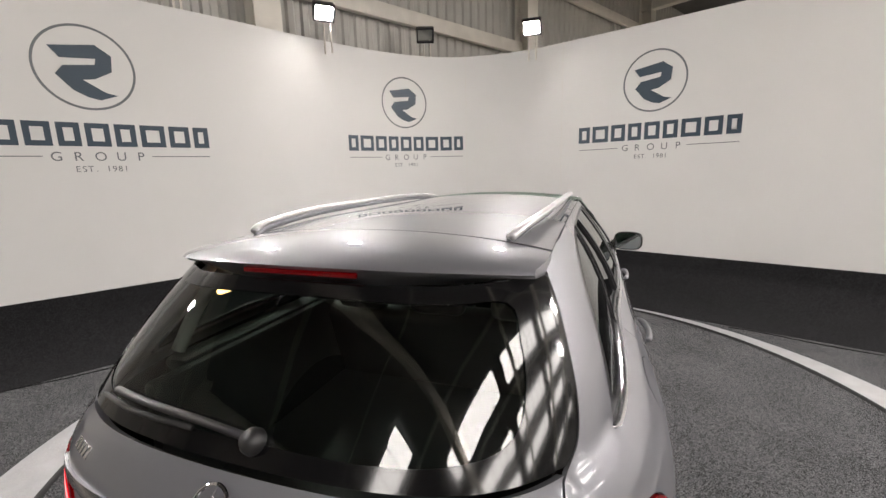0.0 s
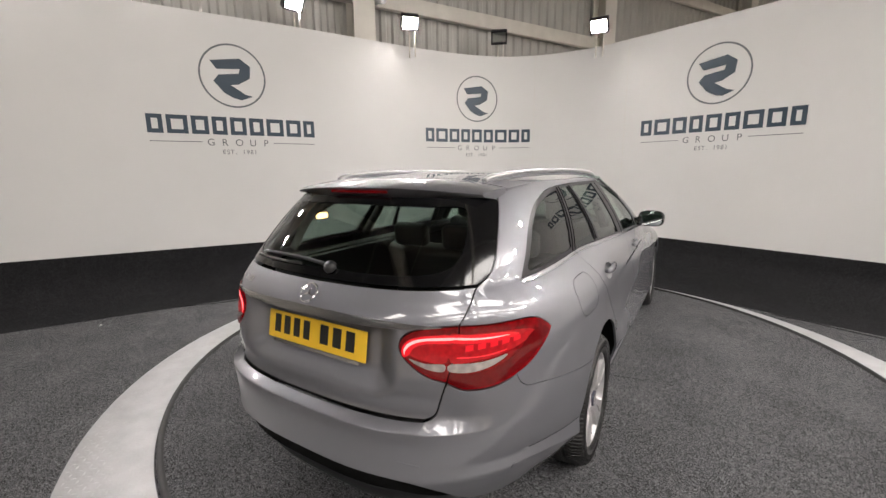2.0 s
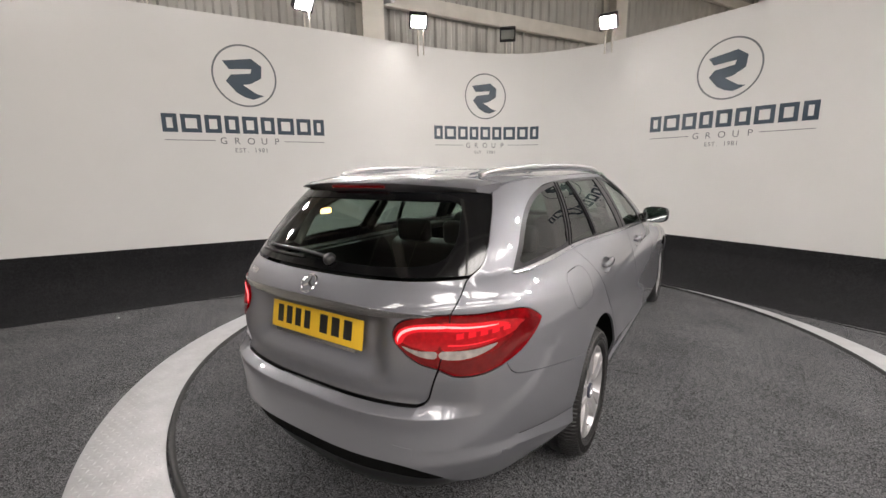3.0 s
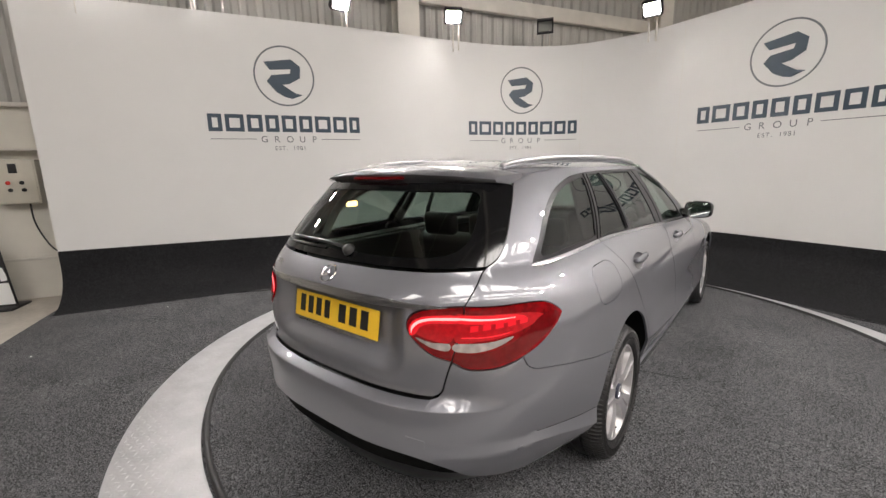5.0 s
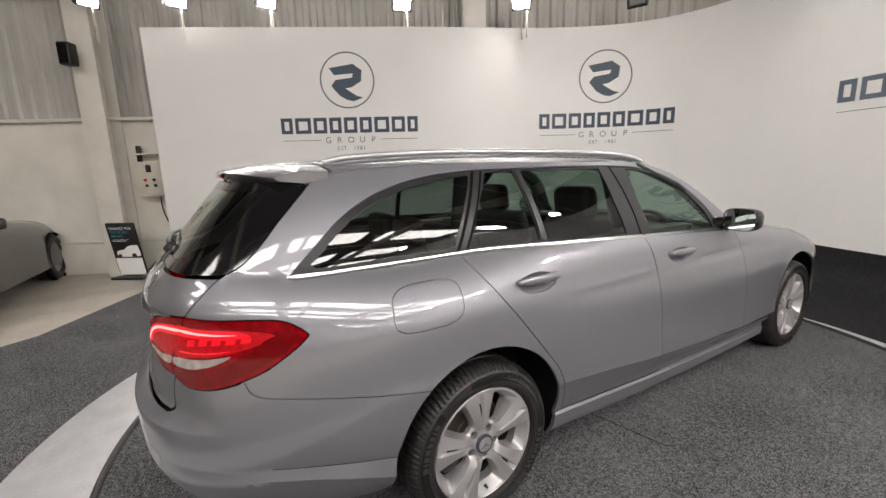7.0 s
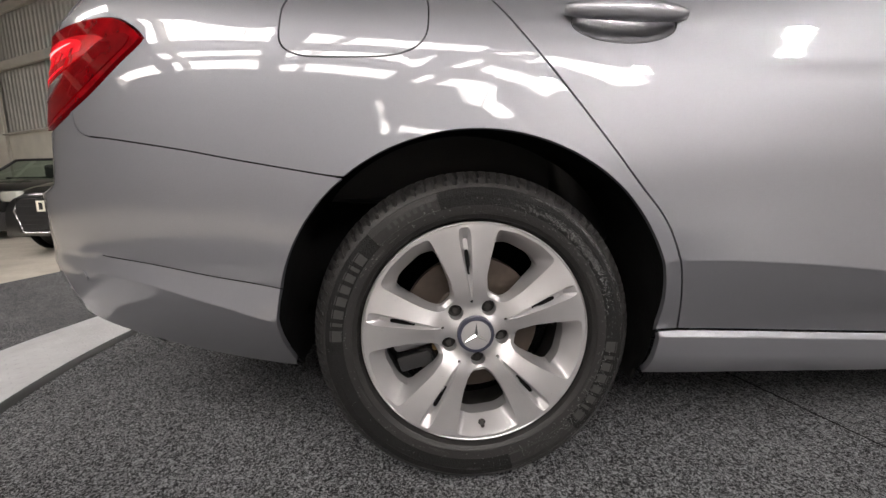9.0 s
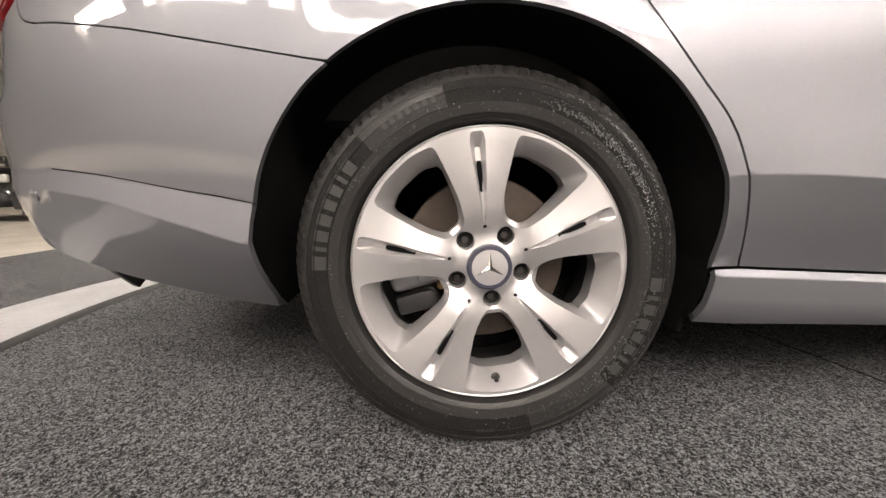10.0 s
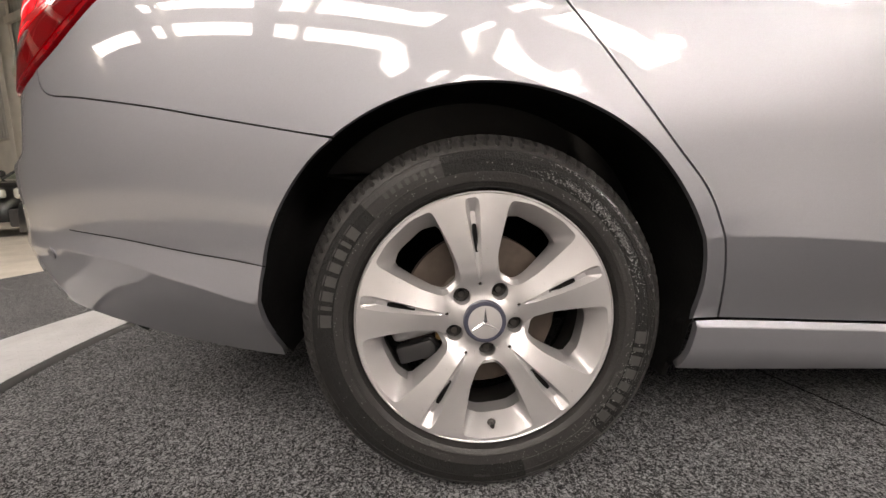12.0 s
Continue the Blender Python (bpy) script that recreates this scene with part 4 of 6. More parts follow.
    # black rubber lines of the door glass and seams in the surround
    for u0, z0, u1, z1, w in ((-.014, 1.07, .163, 1.37, .007), (1.058, 1.03, 1.052, 1.37, .004), (.027, 1.07, .205, 1.368, .005)):
        panel("rubber_line", skin, [(u0 - w, z0), (u0 + w, z0), (u1 + w, z1), (u1 - w, z1)], M_SEAM, trim, side=side, lift=-.002, gap=0, fold=.004, step=.05)
    panel("pillar_bar", skin, [(.398, 1.072), (.430, 1.071), (.412, 1.368), (.384, 1.368)], M_TRIMGREY, trim, side=side, lift=.003, gap=0, fold=.01)
    for a0, a1 in ((-.64, -.018), (-.008, 1.058), (1.068, 1.845)):
        zs = [a0 + (a1 - a0) * k / 24 for k in range(25)]
        taper = [.5 if (a0 < -.5 and k == 0) else 1 for k in range(25)]
        panel("belt_chrome", skin, [(u, belt_z(u) - .0105 * t) for u, t in zip(zs, taper)] + [(u, belt_z(u) + .0045 * t) for u, t in list(zip(zs, taper))[::-1]], M_CHROME, car, side=side, lift=.0045, gap=0, fold=.01, step=.02)
    # tail light on the body
    outer = panel("tail_light", skin, LIGHT_TOP[:-1] + LIGHT_LOW[:-1] + LIGHT_GAP[::-1][:-1], M_RED, car, side=side, lift=.005, gap=.003, fold=.02, step=.02, label="red tail light cluster, lit")
    panel("reflector", skin, spline([(-1.02, .853), (-.93, .853), (-.84, .862), (-.74, .885), (-.68, .908), (-.72, .925), (-.82, .934), (-.95, .938), (-1.012, .938)], 4, True), M_REDINNER, outer, side=side, lift=.0060, gap=0, fold=.002, step=.015, label="lit red reflector")
    panel("clear_band", skin, spline([(-1.022, .846), (-.94, .846), (-.88, .850), (-.81, .860), (-.85, .838), (-.91, .822), (-.97, .817), (-1.026, .824)], 4, True), M_CLEARLENS, outer, side=side, lift=.0068, gap=0, fold=.003, step=.015, label="clear reversing and indicator lens")
    panel("light_guide", skin, spline([(-.985, .923), (-.92, .918), (-.85, .917), (-.79, .920), (-.85, .9215), (-.92, .9245), (-.983, .930)], 4, True), M_REDLIT, outer, side=side, lift=.0072, gap=0, fold=.002, step=.012, label="glowing light guide")
    panel("guide_halo", skin, spline([(-1.012, .914), (-.92, .906), (-.84, .904), (-.75, .914), (-.80, .930), (-.90, .934), (-1.008, .938)], 4, True), M_REDHALO, outer, side=side, lift=.0066, gap=0, fold=.002, step=.015)
    panel("lens_lower", skin, spline([(-1.020, .818), (-.97, .812), (-.90, .816), (-.82, .836), (-.76, .866), (-.70, .905), (-.64, .917), (-.615, .905), (-.64, .875), (-.72, .826), (-.80, .790), (-.88, .770), (-.96, .769), (-1.024, .787)], 4, True), M_REDDEEP, outer, side=side, lift=.0064, gap=0, fold=.002, step=.015, label="dark red lower lens")
    panel("light_tube", skin, spline([(-.99, .864), (-.92, .863), (-.86, .867), (-.81, .875), (-.86, .870), (-.92, .866), (-.99, .867)], 4, True), M_REDGLOW, outer, side=side, lift=.0066, gap=0, fold=.002, step=.012)
    for k in range(5):
        u0 = -.965 + .046 * k
        panel("led", skin, [(u0, .882 + .003 * k), (u0 + .030, .885 + .003 * k), (u0 + .034, .904 + .002 * k), (u0 + .004, .902 + .002 * k)], M_REDHALO, outer, side=side, lift=.0068, gap=0, fold=.002, step=.02)
    # inner arch liner and a door handle on each door
    for hy in HUB_Y:
        vv, n_ = [], 97
        for k in range(n_):
            a_ = -103 + (107 + 103) * k / (n_ - 1)
            r_ = ARCH_R + arch_rise(radians(a_)) + .008 - (.012 if abs(a_) > 93 else 0)
            y_, z_ = hy + r_ * math.sin(radians(a_)), HUB_Z + r_ * math.cos(radians(a_))
            x_ = skin(u_of(y_, max(z_, .22)), max(z_, .22))[0] - .0112
            for xx, kk in ((x_, 1.0), (x_ - .03, 1.015), (.55, 1.02), (.53, .3)):
                vv.append((xx * side, hy + (y_ - hy) * kk, HUB_Z + (z_ - HUB_Z) * kk))
        ff = [(i * 4 + j, (i + 1) * 4 + j, (i + 1) * 4 + j + 1, i * 4 + j + 1) for i in range(n_ - 1) for j in range(3)]
        mesh_part("arch_liner", vv, ff, M_LINER, car, "black felt wheel arch liner")
        part("mud_flap", box_bm((.09, .012, .055), bevel=.004), M_LINER, car, m=Matrix.Translation((.735 * side, hy + .373, .208)) @ Matrix.Rotation(radians(-18), 4, "X"))
    for door, y0, z0 in ((rd, .290, .928), (fd, 1.345, .902)):
        door_handle(door, y0, z0, side)

# dark shell added behind the panels to stop light leaking through the gaps
for side in (1, -1):
    shell = arch(0, -92, 92, 30, ARCH_R + .02) + arch(2.84, -92, 92, 30, ARCH_R + .02) + [(3.3, .3), (3.3, .68), (2.6, .85), (2.0, .95), (1.0, 1.0), (0, 1.03), (-.7, 1.03), (-.95, 1.0), (-1.02, .80), (-1.08, .66), (-1.2, .63), (-1.70, .63), (-1.70, .36), (-1.2, .36), (-.9, .32), (-.6, .315)]
    panel("light_stop_shell", skin, shell, M_LINER, car, side=side, lift=-.028, gap=0, fold=0, step=.08, dense=.06)

# ---- tail: bumper, tailgate ----
half = [(-1.70, .638)] + [(u, z - .007) for u, z in GATE_LOW[::-1][1:-1]] + [(-1.03, .778)] + [(u, z - .004) for u, z in LIGHT_LOW[::-1] if -1.03 < u < -.775] + [(u, z - .0005) for u, z in BUMPER_SEAM] + arch(0, -38.1, -103, 18)[1:-1] + BUMPER_LOW
bumper = panel("rear_bumper", tail, half[1:-1] + mirror_u(half)[1:-1], M_PAINT, car, gap=.0005, fold=.012, step=.03, lines=(lambda u: crease_z(tail(u, .44)[1]), lambda u: .6215, lambda u: joint_z(tail(u, .48)[1])))
low_half = [(-1.35, .222), (-1.0, .222), (-.84, .232)]
low_top = [(u, z + .012) for u, z in BUMPER_LOW if u < -.85][:-1]
panel("valance", lambda u, z: (tail(u, z)[0] * .95, tail(u, z)[1] * .955, z), low_top + mirror_u(low_top) + mirror_u(low_half[::-1]) + low_half, M_BLACKPLASTIC, car, gap=0, fold=.02, step=.04, label="black plastic lower valance")
for fn_side in (1, -1):
    seam = spline([(u_of(y, z), z) for y, z in ((-.371, .436), (-.43, .448), (-.49, .458), (-.63, .483), (-.75, .497))], 4)
    panel("bumper_joint", skin, [(u, z + .0010) for u, z in seam] + [(u, z - .0010) for u, z in seam[::-1]], M_SEAM, bumper, side=fn_side, lift=.0012, gap=0, fold=.002, step=.02)
panel("tow_cover", tail, [(-1.20, .478), (-1.12, .468), (-1.117, .508), (-1.197, .519)], M_PAINT, bumper, lift=.0012, gap=0, fold=.003)
for s_u in (-.765, -2 * U_REAR + .765):
    c0 = [(s_u + .012 * math.cos(2 * math.pi * k / 16), .452 + .012 * math.sin(2 * math.pi * k / 16)) for k in range(16)]
    panel("parking_sensor", tail, c0, M_PAINT, bumper, lift=.002, gap=0, fold=.004, step=.01, label="round parking sensor")
glass_low = spline([(-.855, 1.072), (-1.1, 1.067), (-1.467, 1.060), (-1.70, 1.058)], 5)
gate_half = GATE_LOW[::-1][:-1] + LIGHT_IN[:-1] + GATE_SEAM[::-1][:11] + glass_low[1:]


def gate_skin(u, z):
    """The tail with the hollow for the number plate under the chrome bar."""
    x, y, z = tail(u, z)
    return (x, y + .062 * smooth_step(z, .70, .80) * (1 - smooth_step(z, .940, .956)) * (1 - smooth_step(abs(x), .29, .41)), z)


gate = panel("tailgate", gate_skin, gate_half[1:-1] + mirror_u(gate_half)[1:-1], M_PAINT, car, gap=.003, fold=.02, step=.022, lines=(lambda u: .945 if abs(u + U_REAR) < .55 else None, lambda u: .954 if abs(u + U_REAR) < .55 else None))
frit_half = [(-1.70, 1.064)] + [(u, z + .005) for u, z in glass_low[::-1][1:]] + [(u, z) for u, z in GATE_SEAM[::-1][12:]] + [(-.70, 1.352), (-.9, 1.356), (-1.3, 1.358), (-1.70, 1.358)]
view_half = spline([(-1.70, 1.10), (-1.35, 1.102), (-1.10, 1.112), (-.98, 1.135), (-.925, 1.19), (-.90, 1.26), (-.90, 1.315), (-1.1, 1.322), (-1.70, 1.325)], 4)
panel("rear_screen", tail, frit_half[1:-1] + mirror_u(frit_half)[1:-1], M_BLACKGLOSS, gate, [view_half[1:-1] + mirror_u(view_half)[1:-1]], gap=.003, fold=.008, lift=.001, label="black printed border of the rear screen")
panel("rear_glass", tail, view_half[1:-1] + mirror_u(view_half)[1:-1], M_GLASSREAR, gate, gap=-.003, fold=.002, lift=-.001, step=.06, label="tinted rear glass")
for s_ in (1, -1):
    inner = panel("inner_tail_light", skin, LIGHT_IN[:-1] + LIGHT_GAP[:-1], M_RED, car, side=s_, lift=.005, gap=.003, fold=.02, step=.02, label="red inner tail light, lit")
    panel("reflector", skin, spline([(-1.036, .853), (-1.11, .856), (-1.165, .872), (-1.18, .892), (-1.155, .915), (-1.10, .930), (-1.01, .937)], 4, True), M_REDINNER, inner, side=s_, lift=.0060, gap=0, fold=.002, step=.015, label="lit red reflector")
    panel("clear_band", skin, spline([(-1.043, .846), (-1.11, .848), (-1.17, .862), (-1.155, .850), (-1.105, .830), (-1.048, .823)], 4, True), M_CLEARLENS, inner, side=s_, lift=.0068, gap=0, fold=.003, step=.015)
    panel("guide_halo", skin, spline([(-1.005, .938), (-1.10, .936), (-1.165, .922), (-1.195, .896), (-1.196, .868), (-1.172, .872), (-1.15, .896), (-1.10, .911), (-1.005, .913)], 4, True), M_REDHALO, inner, side=s_, lift=.0066, gap=0, fold=.002, step=.012)
    panel("lens_lower", skin, spline([(-1.046, .819), (-1.105, .826), (-1.16, .850), (-1.165, .842), (-1.106, .811), (-1.045, .794)], 4, True), M_REDDEEP, inner, side=s_, lift=.0064, gap=0, fold=.002, step=.015)
    panel("light_guide", skin, spline([(-.998, .931), (-1.10, .929), (-1.16, .916), (-1.188, .893), (-1.188, .874), (-1.181, .889), (-1.154, .908), (-1.10, .921), (-1.0, .923)], 4, True), M_REDLIT, inner, side=s_, lift=.0072, gap=0, fold=.002, step=.012, label="glowing hooked light guide")
# chrome bar above the plate, recess, plate with plain bars
panel("chrome_bar", tail, spline([(-1.03, .9635), (-1.2, .972), (-1.4, .9755), (-1.7, .976), (-2.0, .9755), (-2.2, .972), (-2.37, .9635), (-2.2, .954), (-2.0, .950), (-1.7, .949), (-1.4, .950), (-1.2, .954)], 4, True),
      M_CHROME, gate, lift=.007, gap=0, fold=.012, step=.015, label="satin chrome bar")
plate_m = Matrix.Translation((0, -1.012, .857)) @ Matrix.Rotation(radians(-10), 4, "X")
plate = part("number_plate", box_bm((.52, .006, .111), bevel=.0025), M_YELLOW, car, "yellow number plate", m=plate_m)
for k, x in enumerate((-.205, -.15, -.095, -.04, .055, .12, .185)):
    part("plate_bar", box_bm((.034 if k not in (4, 5, 6) else .042, .0012, .072), at=(x, -.0036, .006)), M_PLATEINK, plate)
part("plate_strip", box_bm((.46, .004, .012), at=(0, .0, -.064)), M_CHROME, plate)

# model mark: plain chrome bars
for k in range(5):
    panel("badge_bar", tail, [(-2.20 - .022 * k, 1.003), (-2.20 - .022 * k - .014, 1.003), (-2.20 - .022 * k - .014, 1.024), (-2.20 - .022 * k, 1.024)][::-1], M_CHROME, gate, lift=.002, gap=0, fold=.003, step=.02)

# star emblem in a ring, wiper
star = Matrix.Translation((0, -1.024, 1.021)) @ Matrix.Rotation(radians(-40), 4, "X") @ Matrix.Rotation(radians(-90), 4, "Z")
v, f = lathe([(.037 + .0035 * math.cos(a), .0035 * math.sin(a)) for a in (2 * math.pi * k / 8 for k in range(8))], 40, True)
for k in range(3):
    a = 2 * math.pi * k / 3
    d, e = Vector((0, math.sin(a), math.cos(a))), Vector((0, math.cos(a), -math.sin(a)))
    b = len(v)
    v += [d * .037 + Vector((.001, 0, 0)), e * .006, -e * .006, Vector((.006, 0, 0)) + d * .003]
    f += [(b, b + 1, b + 3), (b, b + 3, b + 2), (b + 1, b + 2, b + 3), (b, b + 2, b + 1)]
sharpen(mesh_part("emblem", v, f, M_POLISHED, gate, "round chrome emblem", m=star).data)
def on_tail(x, z, lift):
    lo, hi = -U_REAR, -.5
    for _ in range(40):
        mid = (lo + hi) / 2
        if skin(mid, z)[0] < abs(x): lo = mid
        else: hi = mid
    p = skin(lo, z)
    return Vector((math.copysign(p[0], x), p[1] - lift * .75, p[2] + lift * .65))
v, f = tube([on_tail(x, z, l) for x, z, l in spline([(.03, 1.102, .012), (-.02, 1.106, .022), (-.12, 1.112, .024), (-.30, 1.118, .016), (-.38, 1.118, .012)], 4)], .009, 8, .8)
mesh_part("wiper", v, f, M_BLACKPLASTIC, gate, "black rear wiper arm")
v, f = lathe([(.0, .012), (.018, .010), (.024, .0), (.026, -.012)], 20)
mesh_part("wiper_pivot", v, f, M_BLACKPLASTIC, gate, m=Matrix.Translation(on_tail(.035, 1.10, .016)) @ Matrix.Rotation(radians(-45), 4, "X") @ Matrix.Rotation(radians(-90), 4, "Z"))
v, f = tube([on_tail(x, 1.098 + .0 * x, .006) for x in (-.12, -.22, -.32, -.44)], .006, 6)
mesh_part("wiper_blade", v, f, M_RUBBER, gate)

# ---- roof, spoiler, rails ----
def roof_fn(x, y):
    """x runs -1..1 across, y along the car."""
    xe = side_x(y, top_edge(y))
    crown = .046 * (1 - abs(x) ** 2.4)
    return (xe * x, y, top_edge(y) + crown - .02 * max(0, (y - .9) / .5) ** 2)
roof = panel("roof", roof_fn, [(-1, -.42), (-.5, -.43), (0, -.435), (.5, -.43), (1, -.42), (1, 0), (1, .6), (1, 1.1), (1, 1.3), (.5, 1.36), (0, 1.38), (-.5, 1.36), (-1, 1.3), (-1, 1.1), (-1, .6), (-1, 0)], M_PAINT, car, gap=0, fold=.02, step=.06, dense=.05)
nx = 25
v, f = [], []
for i in range(nx):
    x = -1 + 2 * i / (nx - 1)
    c = 1 - abs(x) ** 2.6
    front = Vector(roof_fn(x, -.437))
    back_y, back_z = -.615 - .135 * c, 1.372 + .026 * c
    xs = (.525 - .02) * x
    glass_y, glass_z = -.53 - .185 * c, 1.345
    mid1 = Vector((front.x * .99 + xs * .01, (front.y * .5 + back_y * .5), (front.z + back_z) / 2 + .010 * (.4 + c)))
    ring_pts = [front - Vector((0, 0, .02)), front, mid1, Vector((xs, back_y + .012, back_z + .003)), Vector((xs, back_y, back_z - .006)), Vector((xs, back_y + .012, back_z - .016)), Vector((xs * 1.02, glass_y + .01, glass_z))]
    v += ring_pts
k_ = 7
f = [(i * k_ + j, i * k_ + j + 1, (i + 1) * k_ + j + 1, (i + 1) * k_ + j) for i in range(nx - 1) for j in range(k_ - 1)]
f += [tuple(range(k_)), tuple((nx - 1) * k_ + j for j in range(k_ - 1, -1, -1))]
spoiler = mesh_part("roof_spoiler", v, f, M_PAINT, gate, "body-coloured roof spoiler")
sharpen(spoiler.data, 40)
part("high_stop_lamp", box_bm((.30, .012, .012), at=(0, -.737, 1.376), bevel=.003), M_REDDEEP, gate, "dark red high stop lamp")
for side in (1, -1):
    pts = spline([(.418, -.42, 1.415), (.44, -.33, 1.434), (.475, 0, 1.450), (.487, .5, 1.452), (.488, 1.0, 1.443), (.482, 1.3, 1.425), (.47, 1.46, 1.395)], 6)
    v, f = tube([(x * side, y, z) for x, y, z in pts], .014, 10, .8)
    mesh_part("roof_rail", v, f, M_RAIL, roof, "satin aluminium roof rail")
    pts = [(x * side * .985, y, z - .016) for x, y, z in pts]
    v, f = tube(pts, .008, 8, 1.4)
    mesh_part("rail_foot", v, f, M_PAINT, roof)

# ---- front: bonnet, windscreen, lamps ----
def bonnet_fn(x, y):
    xe = skin(y, belt_z(y))[0]
    return (xe * x, y, belt_z(y) + .055 * (1 - abs(x) ** 2.2) * min(1, (3.66 - y) / .5))
panel("bonnet", bonnet_fn, [(-1, 1.99), (0, 2.05), (1, 1.99), (1, 2.6), (1, 3.2), (1, 3.55), (-1, 3.55), (-1, 3.2), (-1, 2.6)], M_PAINT, car, gap=.002, fold=.02, step=.08, dense=.06)
def screen_fn(x, t):
    zz = .975 + t * .425
    ys = 2.02 - t * .72
    ye = 2.42 - t * 1.0
    xe = .775 - t * .235
    return (xe * x, ys + (ye - ys) * (1 - abs(x) ** 2.2), zz + .035 * t * (1 - x * x))
panel("windscreen", screen_fn, [(-1, 0), (1, 0), (1, 1), (-1, 1)], M_GLASS, car, gap=0, fold=.004, step=.1, dense=.08, label="clear windscreen")
for side in (1, -1):
    hl = spline([(3.18, .70), (3.32, .735), (3.45, .725), (3.55, .66), (3.5, .60), (3.35, .60), (3.22, .64)], 4, True)
    panel("headlight", skin, hl, M_CLEARLENS, car, side=side, lift=.004, gap=0, fold=.01, label="clear headlight")
    # mirror
    mx = .878 * side
    rim_ = [(math.copysign(abs(math.cos(a)) ** .62, math.cos(a)), math.copysign(abs(math.sin(a)) ** .62, math.sin(a))) for a in (2 * math.pi * k / 40 for k in range(40))]

    def pod(rows, wide, high):
        """A rounded pod, swept along y."""
        v = [(wide * w * x, y, high * w * z) for y, w in rows for x, z in rim_]
        f = [(r * 40 + k, r * 40 + (k + 1) % 40, (r + 1) * 40 + (k + 1) % 40, (r + 1) * 40 + k) for r in range(len(rows) - 1) for k in range(40)]
        return v, f + [tuple(range(39, -1, -1)), tuple((len(rows) - 1) * 40 + k for k in range(40))]
    v, f = pod([(-.036, .97), (-.03, 1.0), (-.005, 1.0), (.02, .95), (.042, .82), (.058, .6), (.066, .3)], .098, .066)
    mir = mesh_part("door_mirror", v, f, M_DARKPAINT, car, "dark rounded door mirror", m=Matrix.Translation((mx, 1.872, 1.045)) @ Matrix.Rotation(radians(-12 * side), 4, "Z"))
    sharpen(mir.data, 50)
    v, f = pod([(-.045, .90), (-.050, .945), (-.046, .985), (-.036, .99)], .098, .066)
    sharpen(mesh_part("mirror_rim", v, f[:-2], M_BLACKGLOSS, mir).data, 50)
    v, f = pod([(-.0455, .915), (-.042, .915)], .098, .066)
    sharpen(mesh_part("mirror_glass", v, f, M_MIRROR, mir, "mirror glass").data, 40)
    v, f = tube([(side * .775 - mx, .01, -.065), (side * .80 - mx, .0, -.045), (side * .83 - mx, 0, -.03)], .018, 8, 1.0)
    mesh_part("mirror_foot", v, f, M_BLACKPLASTIC, mir)
    part("sail_panel", box_bm((.012, .10, .07), at=(side * .779, 1.80, 1.02), bevel=.004), M_BLACKGLOSS, mir, m=Matrix.Translation((mx, 1.872, 1.045)).inverted())
part("underbody", box_bm((1.16, 3.6, .10), at=(0, 1.30, .28), bevel=.04), M_LINER, car)

# ---- wheels ----
SPOKE0 = -6.0


def polar(r, deg):
    a = radians(deg)
    return (r * math.sin(a), r * math.cos(a))


def face_x(y, z):
    """Height of the wheel's face, outwards."""
    r, a = math.hypot(y, z), math.degrees(math.atan2(y, z))
    off = (a - SPOKE0 + 36) % 72 - 36
    dish = -.004 + .010 * max(0, min(1, (r - .05) / .17)) ** 1.2
    off = abs(off)
    ridge = .011 * max(0, 1 - off / 18.0) * min(1, max(0, (r - .05) / .05)) * (1 - max(0, (r - .15) / .08) * .65)
    hub_slope = -.006 * math.exp(-((r - .058) / .02) ** 2)
    scoop = -.014 * max(0, (off - 16) / 20) * math.exp(-((r - .070) / .022) ** 2)
    return dish + ridge + hub_slope + scoop


def round_poly(pts, cut=.35, per=4):
    """Corners of a polygon rounded off."""
    out, n = [], len(pts)
    for i in range(n):
        a, b, c = Vector(pts[i - 1]), Vector(pts[i]), Vector(pts[(i + 1) % n])
        p, q = b.lerp(a, cut), b.lerp(c, cut)
        for k in range(per + 1):
            t = k / per
            w = p.lerp(b, t).lerp(b.lerp(q, t), t)
            out.append((w.x, w.y))
    return out


def window_polys(mid):
    """A spoke window: its edge on the face, and the smaller hole at the back."""
    edge = ((.079, 8.5), (.090, 15.2), (.124, 18.6), (.17, 18.4), (.2195, 17.8), (.2225, 7))
    back = ((.088, 9.5), (.112, 15.4), (.15, 17.2), (.188, 17.4), (.1965, 8.5))
    face = round_poly([polar(q, mid - a) for q, a in edge] + [polar(q, mid + a) for q, a in edge[::-1]], .26, 4)
    hole = round_poly([polar(q, mid - a) for q, a in back] + [polar(q, mid + a) for q, a in back[::-1]], .26, 4)
    return face, hole


def slot_polys(mid):
    def bar(r0, r1, w0, w1):
        d, e = Vector(polar(1, mid)), Vector(polar(1, mid + 90))
        return round_poly([tuple(d * r0 - e * w0), tuple(d * r1 - e * w1), tuple(d * r1 + e * w1), tuple(d * r0 + e * w0)], .25, 3)
    return bar(.074, .2215, .0024, .0145), bar(.086, .198, .0010, .0054), bar(.126, .176, .0036, .0042)


